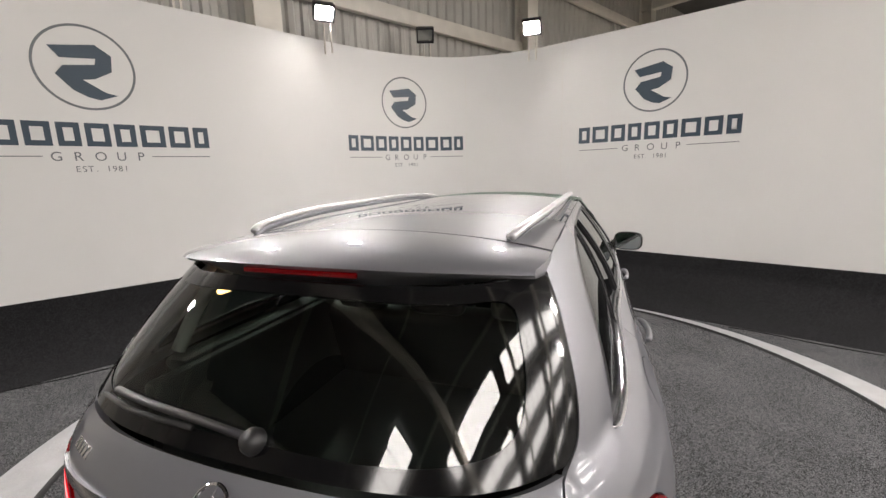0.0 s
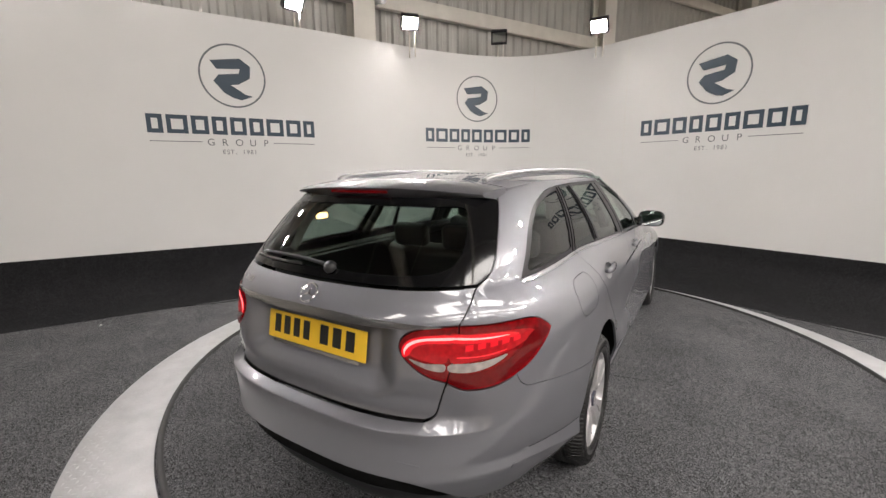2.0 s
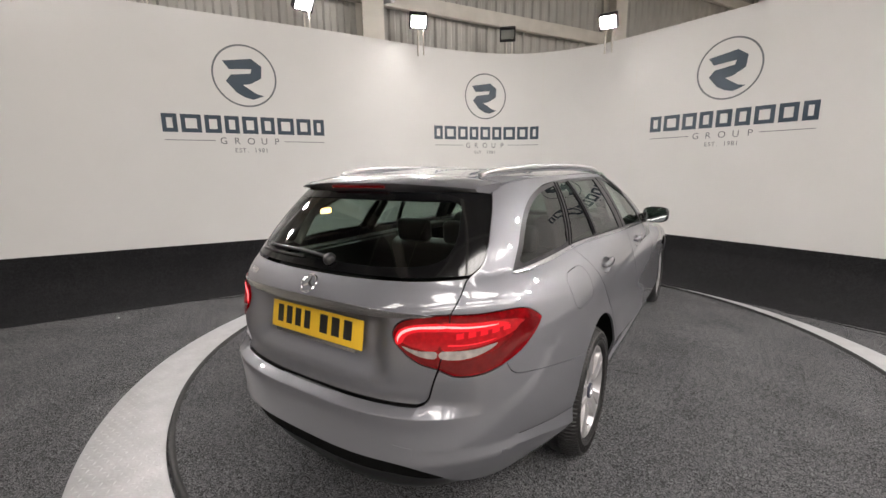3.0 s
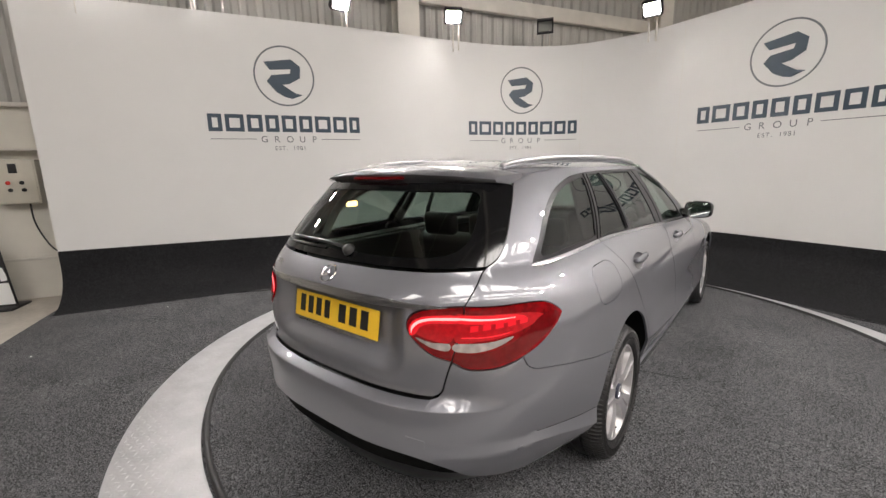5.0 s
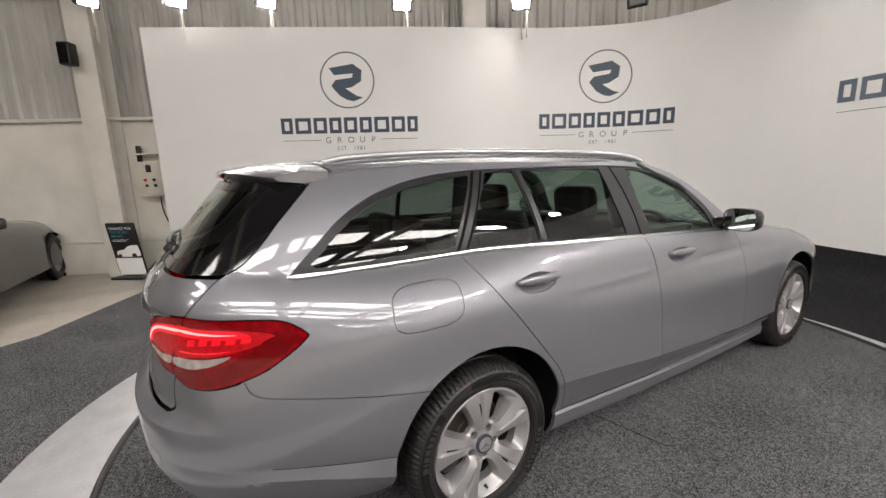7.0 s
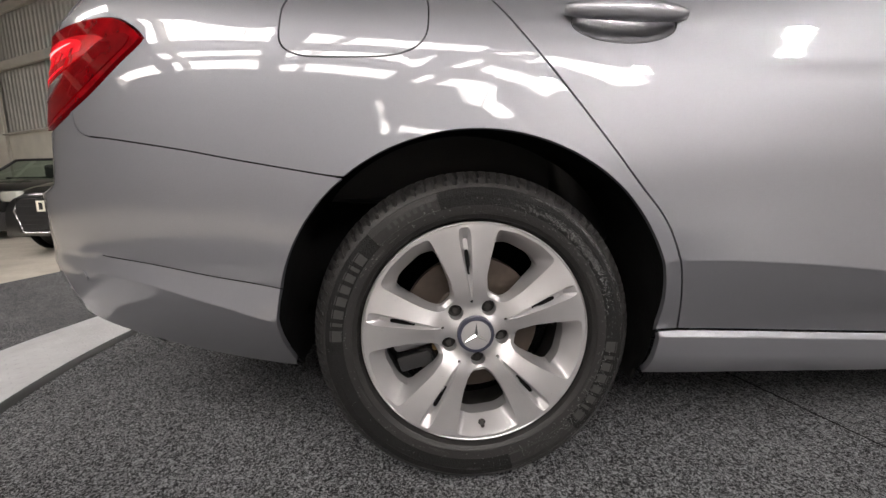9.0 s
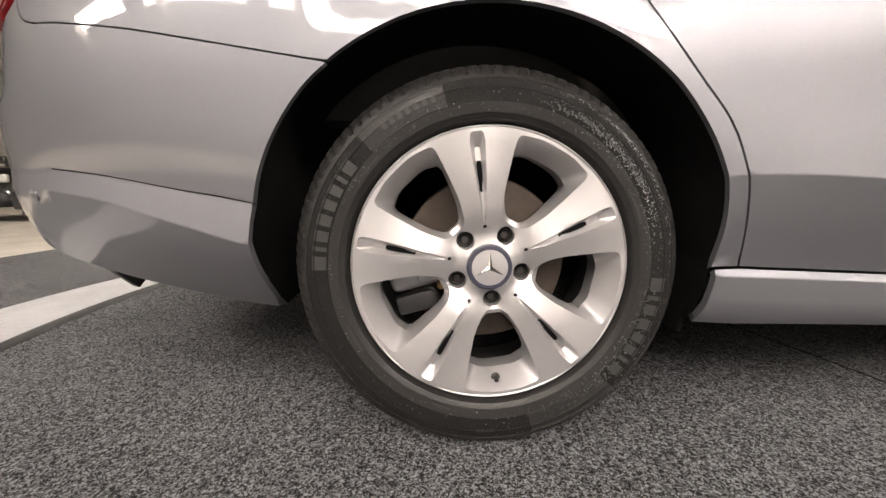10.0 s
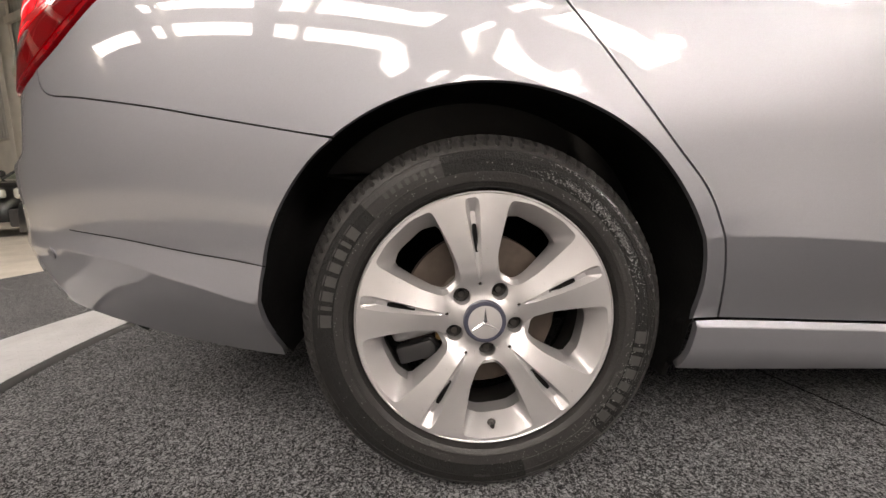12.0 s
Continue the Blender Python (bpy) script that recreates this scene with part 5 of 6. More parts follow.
def wheel_meshes():
    """The meshes of one wheel, about the x axis with the outside at +x, made once."""
    made = []
    windows = [window_polys(SPOKE0 + 35.5 + 72 * k) for k in range(5)]
    slots = [slot_polys(SPOKE0 + 72 * k) for k in range(5)]
    lugs = [[(polar(.0585, SPOKE0 + 36 + 72 * k)[0] + .0155 * math.cos(2 * math.pi * j / 20), polar(.0585, SPOKE0 + 36 + 72 * k)[1] + .0155 * math.sin(2 * math.pi * j / 20)) for j in range(20)] for k in range(5)]
    pins = [[(polar(.0685, SPOKE0 + 72 * k)[0] + .0034 * math.cos(2 * math.pi * j / 10), polar(.0685, SPOKE0 + 72 * k)[1] + .0034 * math.sin(2 * math.pi * j / 10)) for j in range(10)] for k in range(5)]
    outline = [polar(.2265, 360 * k / 150) for k in range(150)]
    holes = [densify(w[0], .012) for w in windows] + [s[0] for s in slots] + lugs + pins
    p2, tris, loops = flat_mesh(outline, holes, .0095)
    v = [Vector((face_x(y, z), y, z)) for y, z in p2]
    f = [tuple(t) for t in tris]
    # window funnels
    for w, lp in zip(windows, loops[1:6]):
        fine = densify(w[0], .012)
        hole = w[1]
        # match the hole's points to the face edge by angle about the window's middle
        c = Vector((sum(p[0] for p in fine) / len(fine), sum(p[1] for p in fine) / len(fine)))
        hd = densify(hole, .003)
        base = len(v)
        rows = ((.0, .0), (.12, -.0035), (1.0, -.030), (1.0, -.06))
        for t, dx in rows:
            for i in lp:
                p = Vector((v[i].y, v[i].z))
                dirn = (p - c).normalized()
                q = max(hd, key=lambda h: (Vector(h) - c).normalized().dot(dirn))
                y, z = p.lerp(Vector(q), t)
                rr = math.hypot(y, z)
                deep = dx * (.62 + .38 * max(0, min(1, (rr - .10) / .05)) + .35 * max(0, rr - .15) / .07) if t > .5 else dx
                v.append(Vector((v[i].x * (1 - t) + (-.002) * t + deep, y, z)))
        m = len(lp)
        f += [(base + r * m + k, base + r * m + (k + 1) % m, base + (r + 1) * m + (k + 1) % m, base + (r + 1) * m + k) for r in range(len(rows) - 1) for k in range(m)]
    # slot grooves
    for s, lp in zip(slots, loops[6:11]):
        base, m = len(v), len(lp)
        for i in lp:
            v.append(v[i].copy())
        for i, q in zip(lp, s[1]):
            v.append(Vector((face_x(*q) - .003 - .012 * min(1, max(0, (math.hypot(*q) - .085) / .05)), q[0], q[1])))
        f += [(base + k, base + (k + 1) % m, base + m + (k + 1) % m, base + m + k) for k in range(m)]
        f.append(tuple(base + m + k for k in range(m)))
    for lp, dep in [(l, .038) for l in loops[11:16]] + [(l, .006) for l in loops[16:21]]:
        base, m = len(v), len(lp)
        for i in lp:
            v.append(v[i].copy())
        for i in lp:
            v.append(v[i] - Vector((dep, 0, 0)))
        f += [(base + k, base + (k + 1) % m, base + m + (k + 1) % m, base + m + k) for k in range(m)]
    made.append(("wheel", "", v, f, M_RIM, "silver five twin-spoke alloy wheel", 24))
    # black plates on the groove floors stand in for shade in the slots
    for q in slots:
        n = len(q[2])
        made.append(("slot_shade_plate", "wheel", [(face_x(*p) - .0002 - .012 * min(1, max(0, (math.hypot(*p) - .085) / .05)), p[0], p[1]) for p in q[2]] + [(face_x(*p) - .03, p[0], p[1]) for p in q[2]],
                     [tuple(range(n))] + [(k, n + k, n + (k + 1) % n, (k + 1) % n) for k in range(n)], M_SEAM, "black plate standing in for the shaded slot between the twin spokes", 30))
    lv, lf = lathe([(.2262, .0055), (.2285, .0075), (.2305, .0065), (.2315, .002), (.2312, -.006), (.226, -.012)], 120)
    made.append(("rim_edge", "wheel", lv, lf, M_RIM, "", 60))
    lv, lf = lathe([(.214, -.02), (.205, -.05), (.203, -.12), (.212, -.17), (.223, -.19)], 80)
    made.append(("barrel", "wheel", lv, lf, M_RIMDARK, "inner barrel, coloured dark for the shade inside the wheel", 60))
    # lug bolts and the caps
    for k in range(5):
        y, z = polar(.0585, SPOKE0 + 36 + 72 * k)
        qv, qf = lathe([(.0001, -.027), (.006, -.027), (.008, -.029), (.0085, -.036), (.0155, -.0365)], 12)
        made.append(("wheel_bolt", "wheel", [(a, c + y, d + z) for a, c, d in qv], qf, M_RIMDARK, "", 40))
    cv, cf = lathe([(.0001, .0065), (.015, .0062), (.0305, .005)], 48)
    made.append(("centre_cap", "wheel", cv, cf, M_RIM, "silver centre cap", 60))
    cv, cf = lathe([(.0303, .0052), (.0310, .0055), (.0370, .0040), (.0385, .001), (.0385, -.012)], 48)
    made.append(("cap_ring", "wheel", cv, cf, M_BLUEHUB, "dark blue cap ring", 40))
    sv, sf = [], []
    for k in range(3):
        a = 2 * math.pi * k / 3
        d, e, b = Vector((0, math.sin(a), math.cos(a))), Vector((0, math.cos(a), -math.sin(a))), len(sv)
        sv += [d * .0275 + Vector((.0066, 0, 0)), e * .0038 + Vector((.0066, 0, 0)), Vector((.0098, 0, 0)), -e * .0038 + Vector((.0066, 0, 0))]
        sf += [(b, b + 1, b + 2), (b, b + 2, b + 3)]
    made.append(("cap_mark", "wheel", sv, sf, M_POLISHED, "three-armed raised mark", 0))
    vv, vf = lathe([(.0001, .016), (.0035, .016), (.0042, .014), (.0042, .004), (.0075, .002), (.008, 0)], 14)
    y, z = polar(.205, 176)
    made.append(("valve", "wheel", [(a - .018, c + y, d + z) for a, c, d in vv], vf, M_RIMDARK, "black valve cap", 40))
    # tyre
    prof = [(.222, -.012), (.2325, -.004), (.2345, .004), (.238, .011), (.2385, .013), (.2465, .0175), (.2470, .0188), (.2628, .0217), (.2634, .0211), (.284, .0225), (.2845, .0235), (.297, .0215), (.2975, .0225), (.3055, .017), (.3135, .006), (.3205, -.006), (.3258, -.020), (.3280, -.034), (.3285, -.060),
            (.3215, -.063), (.3215, -.070), (.3285, -.073), (.3285, -.115), (.3215, -.118), (.3215, -.126), (.3285, -.129), (.3285, -.165), (.326, -.180), (.312, -.205), (.285, -.222), (.24, -.215), (.22, -.20)]
    seg = 480

    def notch(i, j):
        if 13 <= j <= 18 or 26 <= j <= 27:
            return -.011 * (1, 0, 0, 0, 0)[(i - (j - 13) // 2) % 5] * (.2 if j == 13 else .7 if j == 14 else 1)
        return 0
    tv, tf = lathe(prof, seg, False, notch)
    # raised plain blocks where the maker's and tread names stand, and the size in figures
    bv, bf = [], []

    def block(a0, a1, r0, r1, x):
        n, b = 4, len(bv)
        for k in range(n + 1):
            a = a0 + (a1 - a0) * k / n
            for r, dx in ((r0, -.002), (r0, .0012), (r1, .0012), (r1, -.002)):
                y, z = polar(r, a)
                bv.append((x + dx, y, z))
        for k in range(n):
            for j in range(3):
                bf.append((b + k * 4 + j, b + k * 4 + j + 1, b + (k + 1) * 4 + j + 1, b + (k + 1) * 4 + j))
    wide = (4.6, 1.5, 3.6, 3.7, 3.3, 3.2, 1.5, 3.9)
    for start in (-89, 94):
        for k in range(8):
            a = start + sum(wide[:k]) + 1.75 * k
            block(a, a + wide[k], .266, .288, .0220)
    for k in range(7):
        block(-37 + 2.9 * k, -37 + 2.9 * k + 1.6, .275, .285, .0226)
    for a0, a1, r0, r1 in ((-44, -15, .2645, .2955), (135, 166, .2645, .2955), (-40.9, -37.2, .255, .262)):
        block(a0, a1, r0, r0 + .0010, .0218)
        block(a0, a1, r1 - .0010, r1, .0218)
    for k in range(26):
        a = 22 + k * 1.55
        block(a, a + .8, .271, .274, .0224)
    for a0, n in ((60, 14), (112, 9), (-52, 8), (196, 8), (238, 10)):
        for k in range(n):
            block(a0 + k * 1.0, a0 + k * 1.0 + .6, .2515, .2555, .0198)
    for text, size, a0, r in (("225/50 R 17", .0125, 142, .274), ("OUTSIDE", .0072, 179, .281)):
        q, t = words(text, size)
        b = len(bv)
        for x, y in q:
            yy, zz = polar(r + y, a0 + math.degrees(x / r))
            bv.append((.0238, yy, zz))
        bf += [tuple(b + i for i in p) for p in t]
    n0, f0 = len(tv), len(tf)
    made.append(("tyre", "wheel", list(tv) + bv, list(tf) + [tuple(n0 + i for i in p) for p in bf], (M_TYRE, M_TYREMARK, f0), "black road tyre with raised sidewall marks", 32))
    # brake
    dv, df = lathe([(.055, -.055), (.078, -.055), (.080, -.075), (.085, -.079), (.148, -.079), (.150, -.082), (.150, -.098), (.085, -.10)], 72)
    made.append(("brake_disc", "wheel", dv, df, M_DISC, "worn steel brake disc", 30))
    return made


WHEEL = []
for name, up, v, f, mat, label, sharp in wheel_meshes():
    me = bpy.data.meshes.new(name)
    me.from_pydata([tuple(p) for p in v], [], f)
    if isinstance(mat, tuple):
        me.materials.append(mat[0])
        me.materials.append(mat[1])
        me.materials.append(M_TYREVELVET)

        def kind_of(p):
            if p.index >= mat[2]:
                return 1
            c = p.center
            r, a = math.hypot(c.y, c.z), math.degrees(math.atan2(c.y, c.z))
            return 2 if c.x > .015 and .263 < r < .297 and not (-44 < a < -15 or 135 < a < 166) else 0
        me.polygons.foreach_set("material_index", [kind_of(p) for p in me.polygons])
    else:
        me.materials.append(mat)
    me.polygons.foreach_set("use_smooth", [sharp > 0] * len(me.polygons))
    bm = bmesh.new()
    bm.from_mesh(me)
    bmesh.ops.remove_doubles(bm, verts=bm.verts, dist=1e-6)
    bmesh.ops.recalc_face_normals(bm, faces=bm.faces)
    if name == "wheel":
        up_x = sum(q.normal.x * q.calc_area() for q in bm.faces if abs(q.normal.x) > .7)
        if up_x < 0:
            bmesh.ops.reverse_faces(bm, faces=bm.faces)
    for e in bm.edges:
        e.smooth = len(e.link_faces) == 2 and e.calc_face_angle(0) < radians(sharp)
    bm.to_mesh(me)
    bm.free()
    WHEEL.append((name, up, me, label))


def put_wheel(m):
    objs = {}
    for name, up, me, label in WHEEL:
        ob = new(name, me)
        ob.parent = objs[up] if up == "wheel" else (objs["wheel"] if up else car)
        objs[name] = ob
        if label:
            ob["label"] = label
        if not up:
            ob.matrix_basis = m
    w = objs["wheel"]
    turn = Matrix.Rotation(radians(104), 4, "X") @ Matrix.Translation((0, 0, .126))
    bm = box_bm((.055, .062, .105), at=(-.085, .012, 0), bevel=.014, seg=3)
    box_bm((.03, .04, .04), at=(-.055, .012, -.02), bevel=.008, bm=bm)
    caliper = part("brake_caliper", bm, M_CALIPER, w, "pale grey brake caliper", m=turn)
    part("caliper_bracket", box_bm((.03, .035, .075), at=(-.065, -.042, .012), bevel=.006), M_BLACKPLASTIC, caliper, "black bracket")
    bv, bf = lathe([(.0001, .004), (.006, .004), (.0075, .001), (.0075, -.02)], 12)
    mesh_part("caliper_bolt", bv, bf, M_BRASS, caliper, "brass-coloured bolt", m=Matrix.Translation((-.046, -.020, -.038)))
    v, f = tube(spline([(-.07, -.12, -.06), (-.05, -.10, -.045), (-.052, -.085, -.06), (-.07, -.08, -.085)], 4), .004, 6)
    mesh_part("brake_hose", v, f, M_BLACKPLASTIC, w)
    return w


for hy in HUB_Y:
    put_wheel(Matrix.Translation((.834, hy, HUB_Z - .0005)))
    put_wheel(Matrix.Translation((-.834, hy, HUB_Z - .0005)) @ Matrix.Rotation(math.pi, 4, "Z"))

# water drops on the near rear wheel
rng = random.Random(11)
dv, df = [], []
for k in range(3200):
    if k < 800:
        a, r = rng.uniform(0, 360), rng.choice((rng.uniform(.24, .262), rng.uniform(.255, .318), rng.uniform(.05, .225)))
    elif k < 2500:
        a, r = rng.gauss(47, 17), rng.gauss(.285, .009)
    else:
        a, r = rng.gauss(128, 20), rng.gauss(.282, .014)
    if r > .318 or .225 < r < .24:
        continue
    if r < .225 and (abs((a - SPOKE0 + 36) % 72 - 36) > 16 or abs((a - SPOKE0 + 36) % 72 - 36) < 4):
        continue
    y, z = polar(r, a)
    x = face_x(y, z) if r < .225 else .013 + (r - .24) * .2 if r < .25 else .0222 if r < .297 else .0222 - (r - .297) * 1.0
    s = rng.uniform(.0004, .0010)
    b = len(dv)
    dv += [(.834 + x + s * .7, y, z + HUB_Z)] + [(.834 + x - .0004, y + s * math.cos(2 * math.pi * k / 6), z + HUB_Z + s * math.sin(2 * math.pi * k / 6)) for k in range(6)]
    df += [(b, b + 1 + k, b + 1 + (k + 1) % 6) for k in range(6)]
mesh_part("water_beading", dv, df, M_DROPS, car, "small clear water drops")["kind"] = "stuff"

# ---- car interior ----
def cushion(name, size, at, parent, lean=0.0, bevel=.05, mat=None, label=""):
    return part(name, box_bm(size, bevel=bevel, seg=4), mat or M_SEATHIDE, parent, label, m=Matrix.Translation(at) @ Matrix.Rotation(radians(lean), 4, "X"))


for sx in (-.37, .37):
    seat = cushion("front_seat", (.50, .14, .66), (sx, 1.14, .76), car, 14, .06, label="black leather front seat")
    cushion("headrest", (.27, .11, .19), (0, -.02, .43), seat, -6, .05)
    for dx in (-.06, .06):
        v, f = tube([(dx, 0, .28), (dx, -.01, .42)], .006, 6)
        mesh_part("headrest_post", v, f, M_CHROME, seat)
    cushion("seat_cushion", (.50, .50, .16), (sx, 1.38, .42), car, 0, .05)
bench = cushion("rear_bench", (1.24, .14, .56), (0, .26, .72), car, 16, .05, label="black leather rear bench")
for sx in (-.36, 0, .36):
    cushion("headrest", (.25, .09, .15), (sx, -.03, .36), bench, -10, .04)
part("load_floor", box_bm((1.10, 1.20, .04), at=(0, -.40, .60), bevel=.01), M_INTERIOR, car)
for s_ in (-1, 1):
    part("load_side", box_bm((.05, .95, .42), at=(.58 * s_, -.25, .80), bevel=.02), M_INTERIOR, car)
    part("window_ledge", box_bm((.10, 2.3, .05), at=(.63 * s_, .55, 1.0), bevel=.02), M_INTERIOR, car)
    v, f = tube(spline([(.60 * s_, -.60, 1.06), (.555 * s_, -.52, 1.22), (.50 * s_, -.40, 1.33)], 5), .035, 8, .6)
    mesh_part("pillar_trim", v, f, M_HEADLINER, car, "pale grey pillar trim")
    for y0, y1 in ((.02, .14), (1.02, 1.08)):
        v, f = tube([(.655 * s_, y0, 1.06), (.52 * s_, y1, 1.36)], .04, 8, .6)
        mesh_part("pillar_trim", v, f, M_INTERIOR, car)
    v, f = tube([(.70 * s_, 1.92, 1.0), (.60 * s_, 1.62, 1.25), (.52 * s_, 1.32, 1.37)], .03, 8, .7)
    mesh_part("pillar_trim", v, f, M_INTERIOR, car)
part("interior_lamp", box_bm((.02, .07, .03), at=(-.535, -.45, 1.225), bevel=.006), M_WARMLAMP, car, "warm lit load-bay lamp")
panel("headliner", roof_fn, [(-.97, -.40), (0, -.41), (.97, -.40), (.97, .6), (.97, 1.28), (0, 1.34), (-.97, 1.28), (-.97, .6)], M_HEADLINER, car, lift=-.035, gap=0, fold=0, step=.15, dense=.1, label="grey headliner")
part("dashboard", box_bm((1.30, .45, .26), at=(0, 1.98, .83), bevel=.08, seg=4), M_INTERIOR, car)
v, f = lathe([(.185 + .014 * math.cos(a), .014 * math.sin(a)) for a in (2 * math.pi * k / 8 for k in range(8))], 36, True)
wheel_m = Matrix.Translation((.37, 1.66, .90)) @ Matrix.Rotation(radians(-25), 4, "X") @ Matrix.Rotation(radians(90), 4, "Z")
steer = mesh_part("steering_wheel", v, f, M_INTERIOR, car, "black steering wheel", m=wheel_m)
part("steering_hub", box_bm((.05, .20, .08), bevel=.02), M_INTERIOR, steer)
# ---- along the hall wall ----
def control_box():
    ob = thing("control_box", (0, 0, 0), "beige electric control box on the block wall with push buttons", "control box")
    ob.matrix_basis = Matrix.Translation(hall(.18, .0, 1.36)) @ ROT_HALL
    part("enclosure", box_bm((.40, .20, .50), at=(0, -.10, 0), bevel=.012), M_BOXGREY, ob)
    part("lid", box_bm((.37, .012, .47), at=(0, -.205, 0), bevel=.004), M_BOXGREY, ob)
    part("display", box_bm((.075, .008, .105), at=(.0, -.213, .15), bevel=.003), M_BLACKPLASTIC, ob)
    for x, z, mat in ((-.06, -.01, M_REDBUTTON), (.06, -.01, M_BLACKPLASTIC), (-.05, -.09, M_BLACKPLASTIC), (.07, -.09, M_BLACKPLASTIC)):
        v, f = lathe([(.0001, .02), (.02, .018), (.022, 0)], 16)
        mesh_part("push_button", v, f, mat, ob, "red push button" if mat is M_REDBUTTON else "", m=Matrix.Translation((x, -.21, z)) @ Matrix.Rotation(radians(-90), 4, "Z"))
    part("shelf", box_bm((.55, .16, .02), at=(.08, -.08, .36), bevel=.004), M_STEELCREAM, ob)
    part("bracket", box_bm((.05, .05, .24), at=(-.19, -.06, .36), bevel=.006), M_BLACKPLASTIC, ob)
    v, f = tube(spline([(.05, -.10, -.25), (.05, -.09, -.45), (.09, -.05, -.66), (.17, -.04, -.82), (.28, -.03, -.86), (.5, -.03, -.87)], 5), .009, 6)
    mesh_part("cable", v, f, M_BLACKPLASTIC, ob, "black hanging cable")


control_box()


def poster_stand():
    ob = thing("poster_stand", (0, 0, 0), "free-standing dark poster board with a white car picture", "poster stand")
    ob.matrix_basis = Matrix.Translation(hall(-.16, .34, FLOOR_Z - .02)) @ ROT_HALL @ Matrix.Rotation(radians(-6), 4, "Z") @ Matrix.Rotation(radians(9), 4, "X")
    w, h = .42, .80
    part("base", box_bm((.48, .34, .03), at=(0, 0, .015), bevel=.012), M_BLACKPLASTIC, ob, m=Matrix.Rotation(radians(-9), 4, "X"))
    part("board", box_bm((w, .025, h), at=(0, 0, h / 2 + .03), bevel=.01), M_BLACKPLASTIC, ob)
    part("sheet", box_bm((w - .03, .002, .26), at=(0, -.0140, .18)), M_PAPER, ob, "white lower half of the poster")
    for text, size, z, mat in (("FINANCE FOR", .052, .735, M_WHITEPRINT), ("THE ROAD", .052, .680, M_CYAN), ("AHEAD.", .052, .625, M_CYAN)):
        q, t = words(text, size)
        mesh_part("poster_words", [(x - w / 2 + .045, -.0150, y + z) for x, y in q], t, mat, ob, smooth=False)
    for z, l in ((.585, .24), (.565, .20)):
        part("poster_line", box_bm((l, .001, .007), at=(-w / 2 + .045 + l / 2, -.0145, z)), M_WHITEPRINT, ob)
    outline = spline([(-.15, .36), (-.13, .42), (-.03, .44), (.04, .49), (.17, .50), (.19, .45), (.195, .36), (.15, .335), (-.10, .33)], 4, True)
    q, t, _ = flat_mesh(outline, (), .05)
    mesh_part("printed_car", [(x, -.0156, z) for x, z in q], t, M_WHITEPRINT, ob, "white printed car", smooth=False)
    for x, r in ((.10, .036), (-.115, .028)):
        c = [(x + r * math.cos(2 * math.pi * k / 20), .345 + r * math.sin(2 * math.pi * k / 20)) for k in range(20)]
        mesh_part("printed_wheel", [(a, -.0162, b) for a, b in c], [tuple(range(20))], M_BLACKPLASTIC, ob, smooth=False)
    part("poster_handle", box_bm((.09, .004, .016), at=(.0, -.0135, .79), bevel=.0015), M_CHROME, ob)


poster_stand()


def wall_speaker():
    ob = thing("wall_speaker", (0, 0, 0), "black loudspeaker fixed high on a cream stanchion", "loudspeaker")
    ob.matrix_basis = Matrix.Translation(hall(-.42, .42, 2.98)) @ ROT_HALL
    part("cabinet", box_bm((.15, .16, .28), at=(0, -.08, 0), bevel=.02, seg=3), M_BLACKPLASTIC, ob)
    part("grille", box_bm((.12, .01, .24), at=(0, -.162, 0), bevel=.004), M_LINER, ob)
    part("bracket", box_bm((.05, .12, .05), at=(0, .04, .06), bevel=.006), M_STEELCREAM, ob)


wall_speaker()


def security_camera():
    ob = thing("security_camera", (0, 0, 0), "small white security camera under the sheeting rail", "security camera")
    ob.matrix_basis = Matrix.Translation(hall(5.15, .16, 3.86)) @ ROT_HALL
    v, f = lathe([(.0001, .09), (.045, .085), (.05, .06), (.05, -.08), (.0001, -.09)], 20)
    mesh_part("barrel", v, f, M_WHITEPRINT, ob, m=Matrix.Translation((0, -.14, 0)) @ Matrix.Rotation(radians(-60), 4, "Z") @ Matrix.Rotation(radians(12), 4, "Y"))
    part("mount", box_bm((.04, .14, .04), at=(0, -.03, .0), bevel=.006), M_WHITEPRINT, ob)


security_camera()

notice = thing("notice_board", (0, 0, 0), "black notice board with blue print on the block wall", "notice board")
notice.matrix_basis = Matrix.Translation(hall(-3.0, .02, 1.62)) @ ROT_HALL
part("board", box_bm((.9, .03, .62), bevel=.006), M_BLACKPLASTIC, notice)
part("blue_bar", box_bm((.34, .004, .06), at=(-.18, -.017, .10)), M_CYAN, notice)
part("white_bar", box_bm((.30, .004, .13), at=(-.16, -.017, -.12)), M_WHITEPRINT, notice)


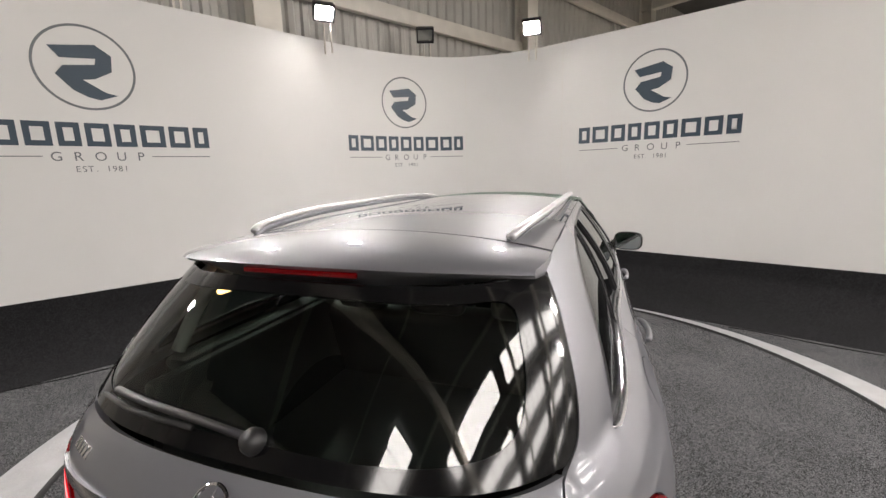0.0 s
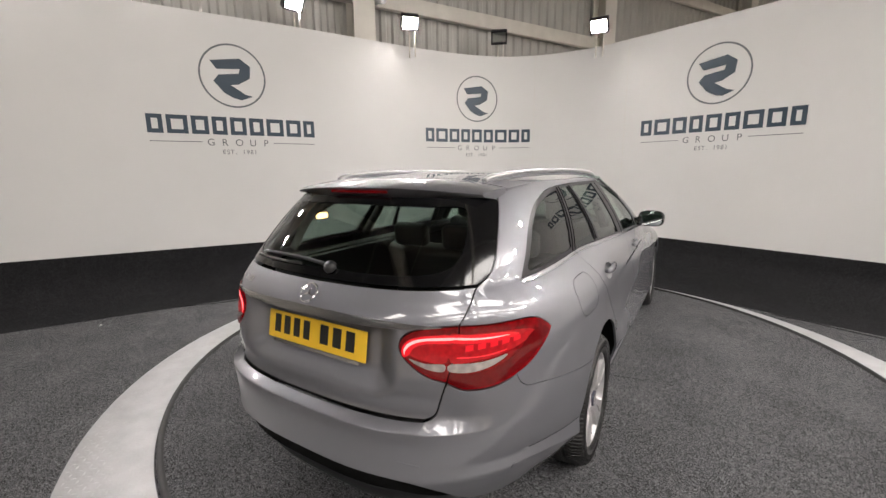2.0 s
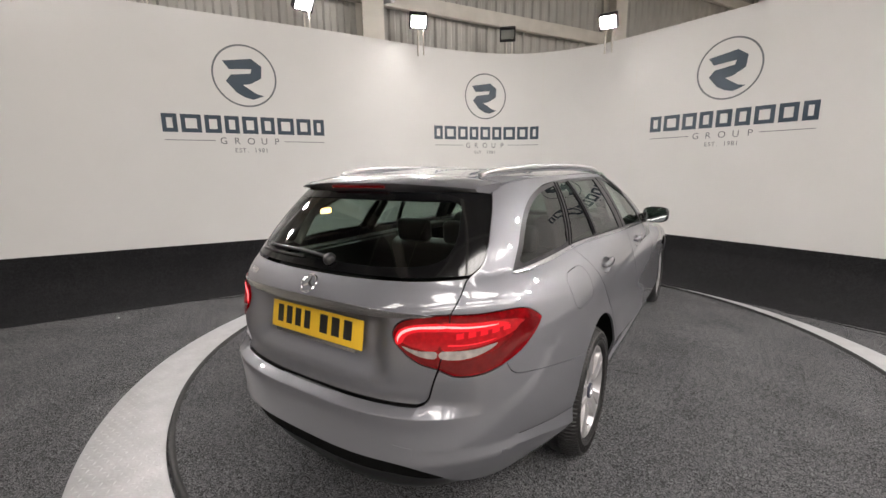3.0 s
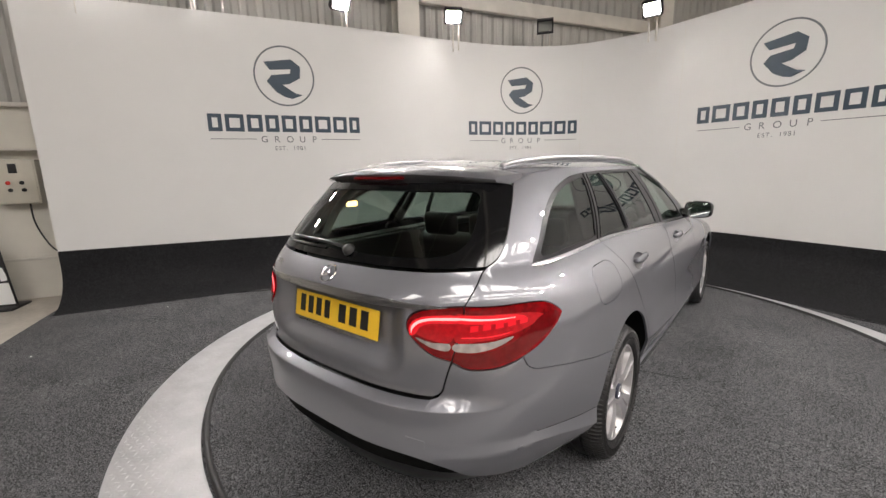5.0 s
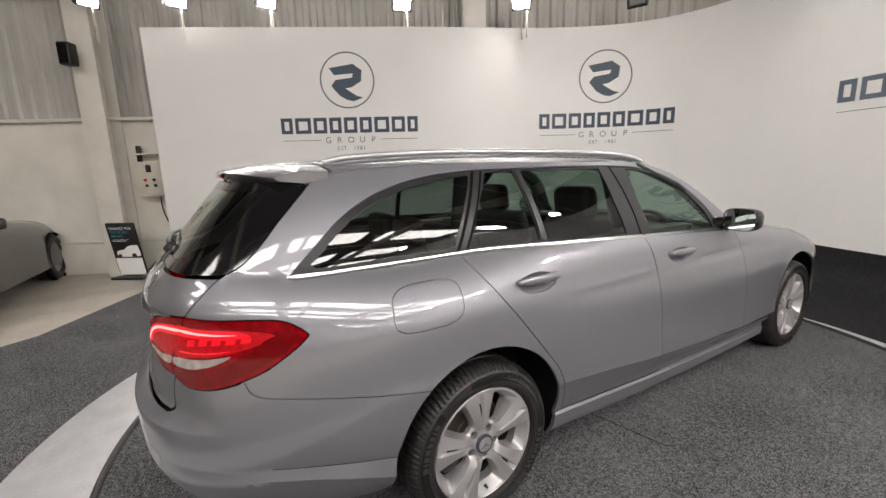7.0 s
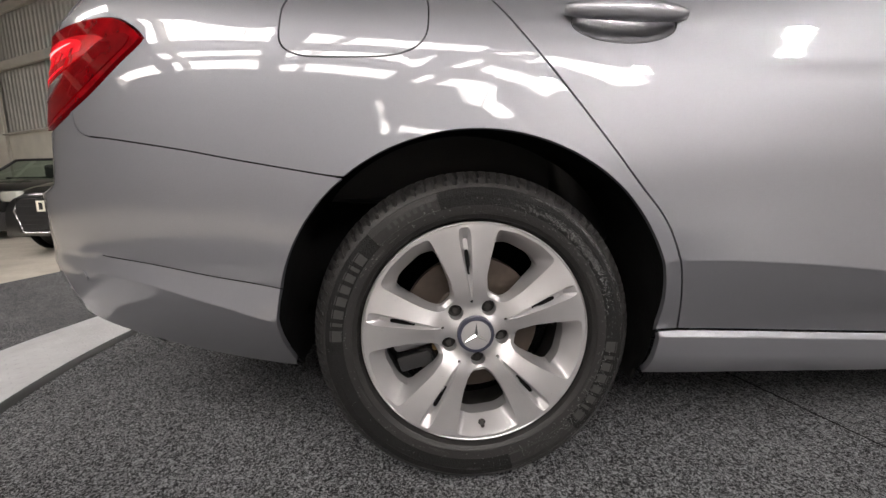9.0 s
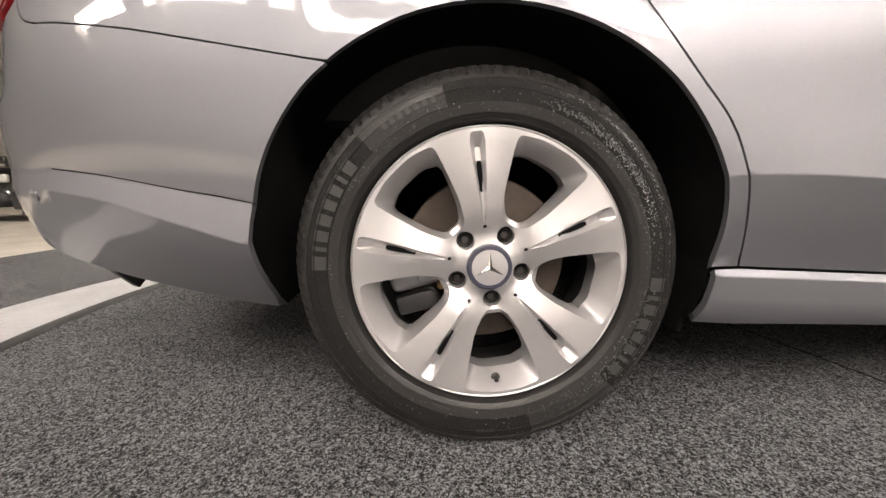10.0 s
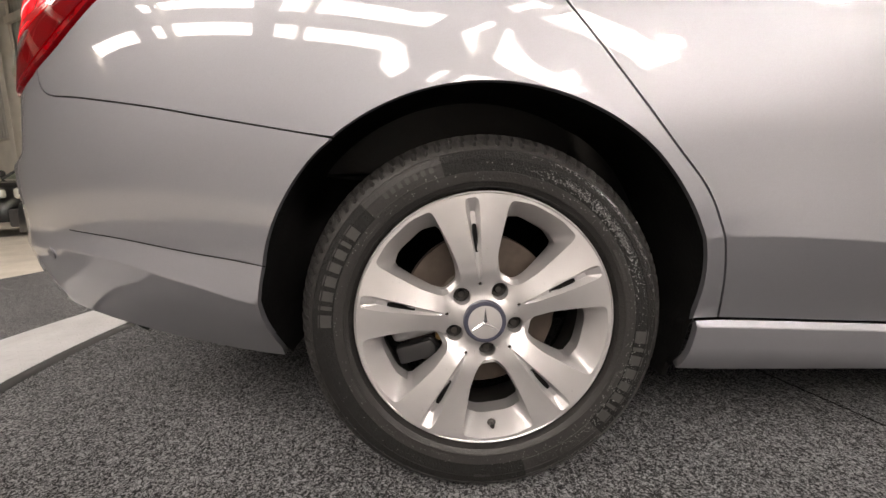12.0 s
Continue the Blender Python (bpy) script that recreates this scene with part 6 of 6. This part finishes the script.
# ---- other cars parked by the wall ----
def sports_car(m, open_top, group):
    """A low two-seater, nose along +y, origin on the ground under its middle."""
    ob = thing("sports_car", (0, 0, 0), "dark grey open two-seater parked nose out by the wall" if open_top else "dark grey two-seater coupe parked nose out by the wall", "car", group)
    ob.matrix_basis = m
    long, wide = 4.0, .90
    nose = smooth_table([(-2.0, .62), (-1.9, .80), (-1.4, .90), (-.6, .93), (.4, .92), (.8, .86), (1.5, .80), (1.85, .72), (2.0, .64)])
    hw = smooth_table([(-2.0, .70), (-1.8, .84), (-1.2, .90), (0, .88), (1.2, .90), (1.7, .84), (2.0, .66)])
    v, n, k = [], 41, 13
    for i in range(n):
        y = -2.0 + 4.0 * i / (n - 1)
        top, w = nose(y), hw(y)
        for j in range(k):
            a = math.pi * j / (k - 1)
            cx, cz = math.cos(a), math.sin(a)
            v.append((w * math.copysign(abs(cx) ** .38, cx), y, .22 + (top - .22) * cz ** .55))
    f = [(i * k + j, (i + 1) * k + j, (i + 1) * k + j + 1, i * k + j + 1) for i in range(n - 1) for j in range(k - 1)] + [tuple(range(k)), tuple((n - 1) * k + j for j in range(k - 1, -1, -1))]
    mesh_part("body", v, f, M_DARKPAINT, ob)
    # screen and cabin
    v = [(x, y + .08 * (1 - (x / .6) ** 2), z) for y, z, w in ((.62, .88, .66), (.12, 1.24, .52)) for x in (-w, -w / 2, 0, w / 2, w)]
    mesh_part("windscreen", v, [(i, i + 1, i + 6, i + 5) for i in range(4)], M_GLASS, ob, "raked windscreen")
    vv, ff = tube([v[0], v[5], v[6], v[7], v[8], v[9], v[4]], .022, 8)
    mesh_part("screen_surround", vv, ff, M_BLACKPLASTIC, ob)
    if open_top:
        for x in (-.36, .36):
            part("seat", box_bm((.46, .16, .55), at=(x, -.45, .92), bevel=.06, seg=3), M_SEATHIDE, ob)
            vv, ff = tube(spline([(x - .16, -.62, .9), (x - .14, -.62, 1.12), (x + .14, -.62, 1.12), (x + .16, -.62, .9)], 4), .02, 8)
            mesh_part("roll_hoop", vv, ff, M_CHROME, ob)
        part("cockpit", box_bm((1.2, 1.1, .03), at=(0, -.25, .925), bevel=.01), M_INTERIOR, ob)
    else:
        v = [(x, y, z) for y, z, w in ((.12, 1.25, .52), (-.5, 1.27, .52), (-1.2, 1.08, .56), (-1.75, .88, .62)) for x in (-w * 1.15, -w, 0, w, w * 1.15)]
        v = [(x, y, z - (.30 if abs(x) > .59 and i // 5 < 2 else 0)) for i, (x, y, z) in enumerate(v)]
        mesh_part("roof", v, [(r * 5 + i, r * 5 + i + 1, r * 5 + i + 6, r * 5 + i + 5) for r in range(3) for i in range(4)], M_DARKPAINT, ob)
    grille = part("grille", box_bm((1.02, .06, .36), at=(0, 1.995, .43), bevel=.02), M_BLACKPLASTIC, ob, "black honeycomb grille")
    for i in range(7):
        part("grille_bar", box_bm((.98, .012, .012), at=(0, 2.027, .29 + .046 * i), bevel=.002), M_TRIMGREY, grille)
    vv, ff = tube([(-.44, 2.025, .255), (-.52, 2.025, .48), (-.46, 2.025, .605), (.46, 2.025, .605), (.52, 2.025, .48), (.44, 2.025, .255), (-.44, 2.025, .255)], .010, 6)
    mesh_part("grille_frame", vv, ff, M_CHROME, grille)
    plate2 = part("number_plate", box_bm((.52, .012, .111), at=(0, 2.036, .53), bevel=.002), M_WHITEPLATE, ob, "white number plate")
    for i in range(7):
        part("plate_bar", box_bm((.038, .003, .07), at=(-.205 + .066 * i + (.02 if i > 3 else 0), 2.0435, .53)), M_PLATEINK, plate2)
    for sd in (-1, 1):
        vv, ff = [], []
        part("headlight", box_bm((.40, .08, .12), bevel=.03, seg=3), M_LAMPDEAD, ob, "slim headlight", m=Matrix.Translation((.68 * sd, 1.86, .63)) @ Matrix.Rotation(radians(-24 * sd), 4, "Z"))
        part("air_intake", box_bm((.24, .05, .20), at=(.68 * sd, 1.95, .37), bevel=.03), M_BLACKPLASTIC, ob)
        part("door_mirror", box_bm((.20, .11, .13), at=(.93 * sd, .42, .98), bevel=.04, seg=3), M_DARKPAINT, ob)
        for y in (-1.28, 1.22):
            tv, tf = lathe([(.21, .0), (.225, .018), (.28, .025), (.315, .01), (.325, -.02), (.325, -.19), (.22, -.2)], 40)
            tyre = mesh_part("tyre", [(.88 * sd + a * sd, y + b, c + .325) for a, b, c in tv], tf, M_TYRE, ob)
            rv, rf = lathe([(.0001, -.01), (.04, -.005), (.07, -.02), (.20, -.01), (.215, .005), (.22, -.01)], 40, False, lambda i, j: 0)
            mesh_part("rim", [(.88 * sd + (a - (.03 if (k2 // 6) % 8 < 3 and k2 % 6 in (2, 3) else 0)) * sd, y + b, c + .325) for k2, (a, b, c) in enumerate(rv)], rf, M_RIM, tyre, "silver multi-spoke rim")
            lv, lf = lathe([(.355, .022), (.36, .026), (.36, -.05), (.1, -.06)], 36)
            mesh_part("wheel_arch", [(.885 * sd + (a - .012) * sd, y + b, c + .33) for a, b, c in lv], lf, M_LINER, ob)
    return ob


sports_car(Matrix.Translation((-4.95, -3.55, FLOOR_Z - .02)) @ Matrix.Rotation(radians(-95), 4, "Z"), True, "cars by the wall")
sports_car(Matrix.Translation((-6.6, -6.7, FLOOR_Z - .02)) @ Matrix.Rotation(radians(-98), 4, "Z"), True, "cars by the wall")

# pale crumbs on the studio carpet
rng = random.Random(5)
for x, y in ((-3.80, -.44), (-4.38, -.79), (-2.9, .9), (-3.3, -1.6), (1.9, -2.3)):
    bm = bmesh.new()
    bmesh.ops.create_icosphere(bm, subdivisions=1, radius=.009)
    for q in bm.verts:
        q.co *= rng.uniform(.6, 1.2)
        q.co.z *= .4
    tagged(part("crumb", bm, M_PAPER, None, m=Matrix.Translation((x, y, FLOOR_Z + .004))), "small pale crumb lying on the carpet", "crumb", "crumbs")
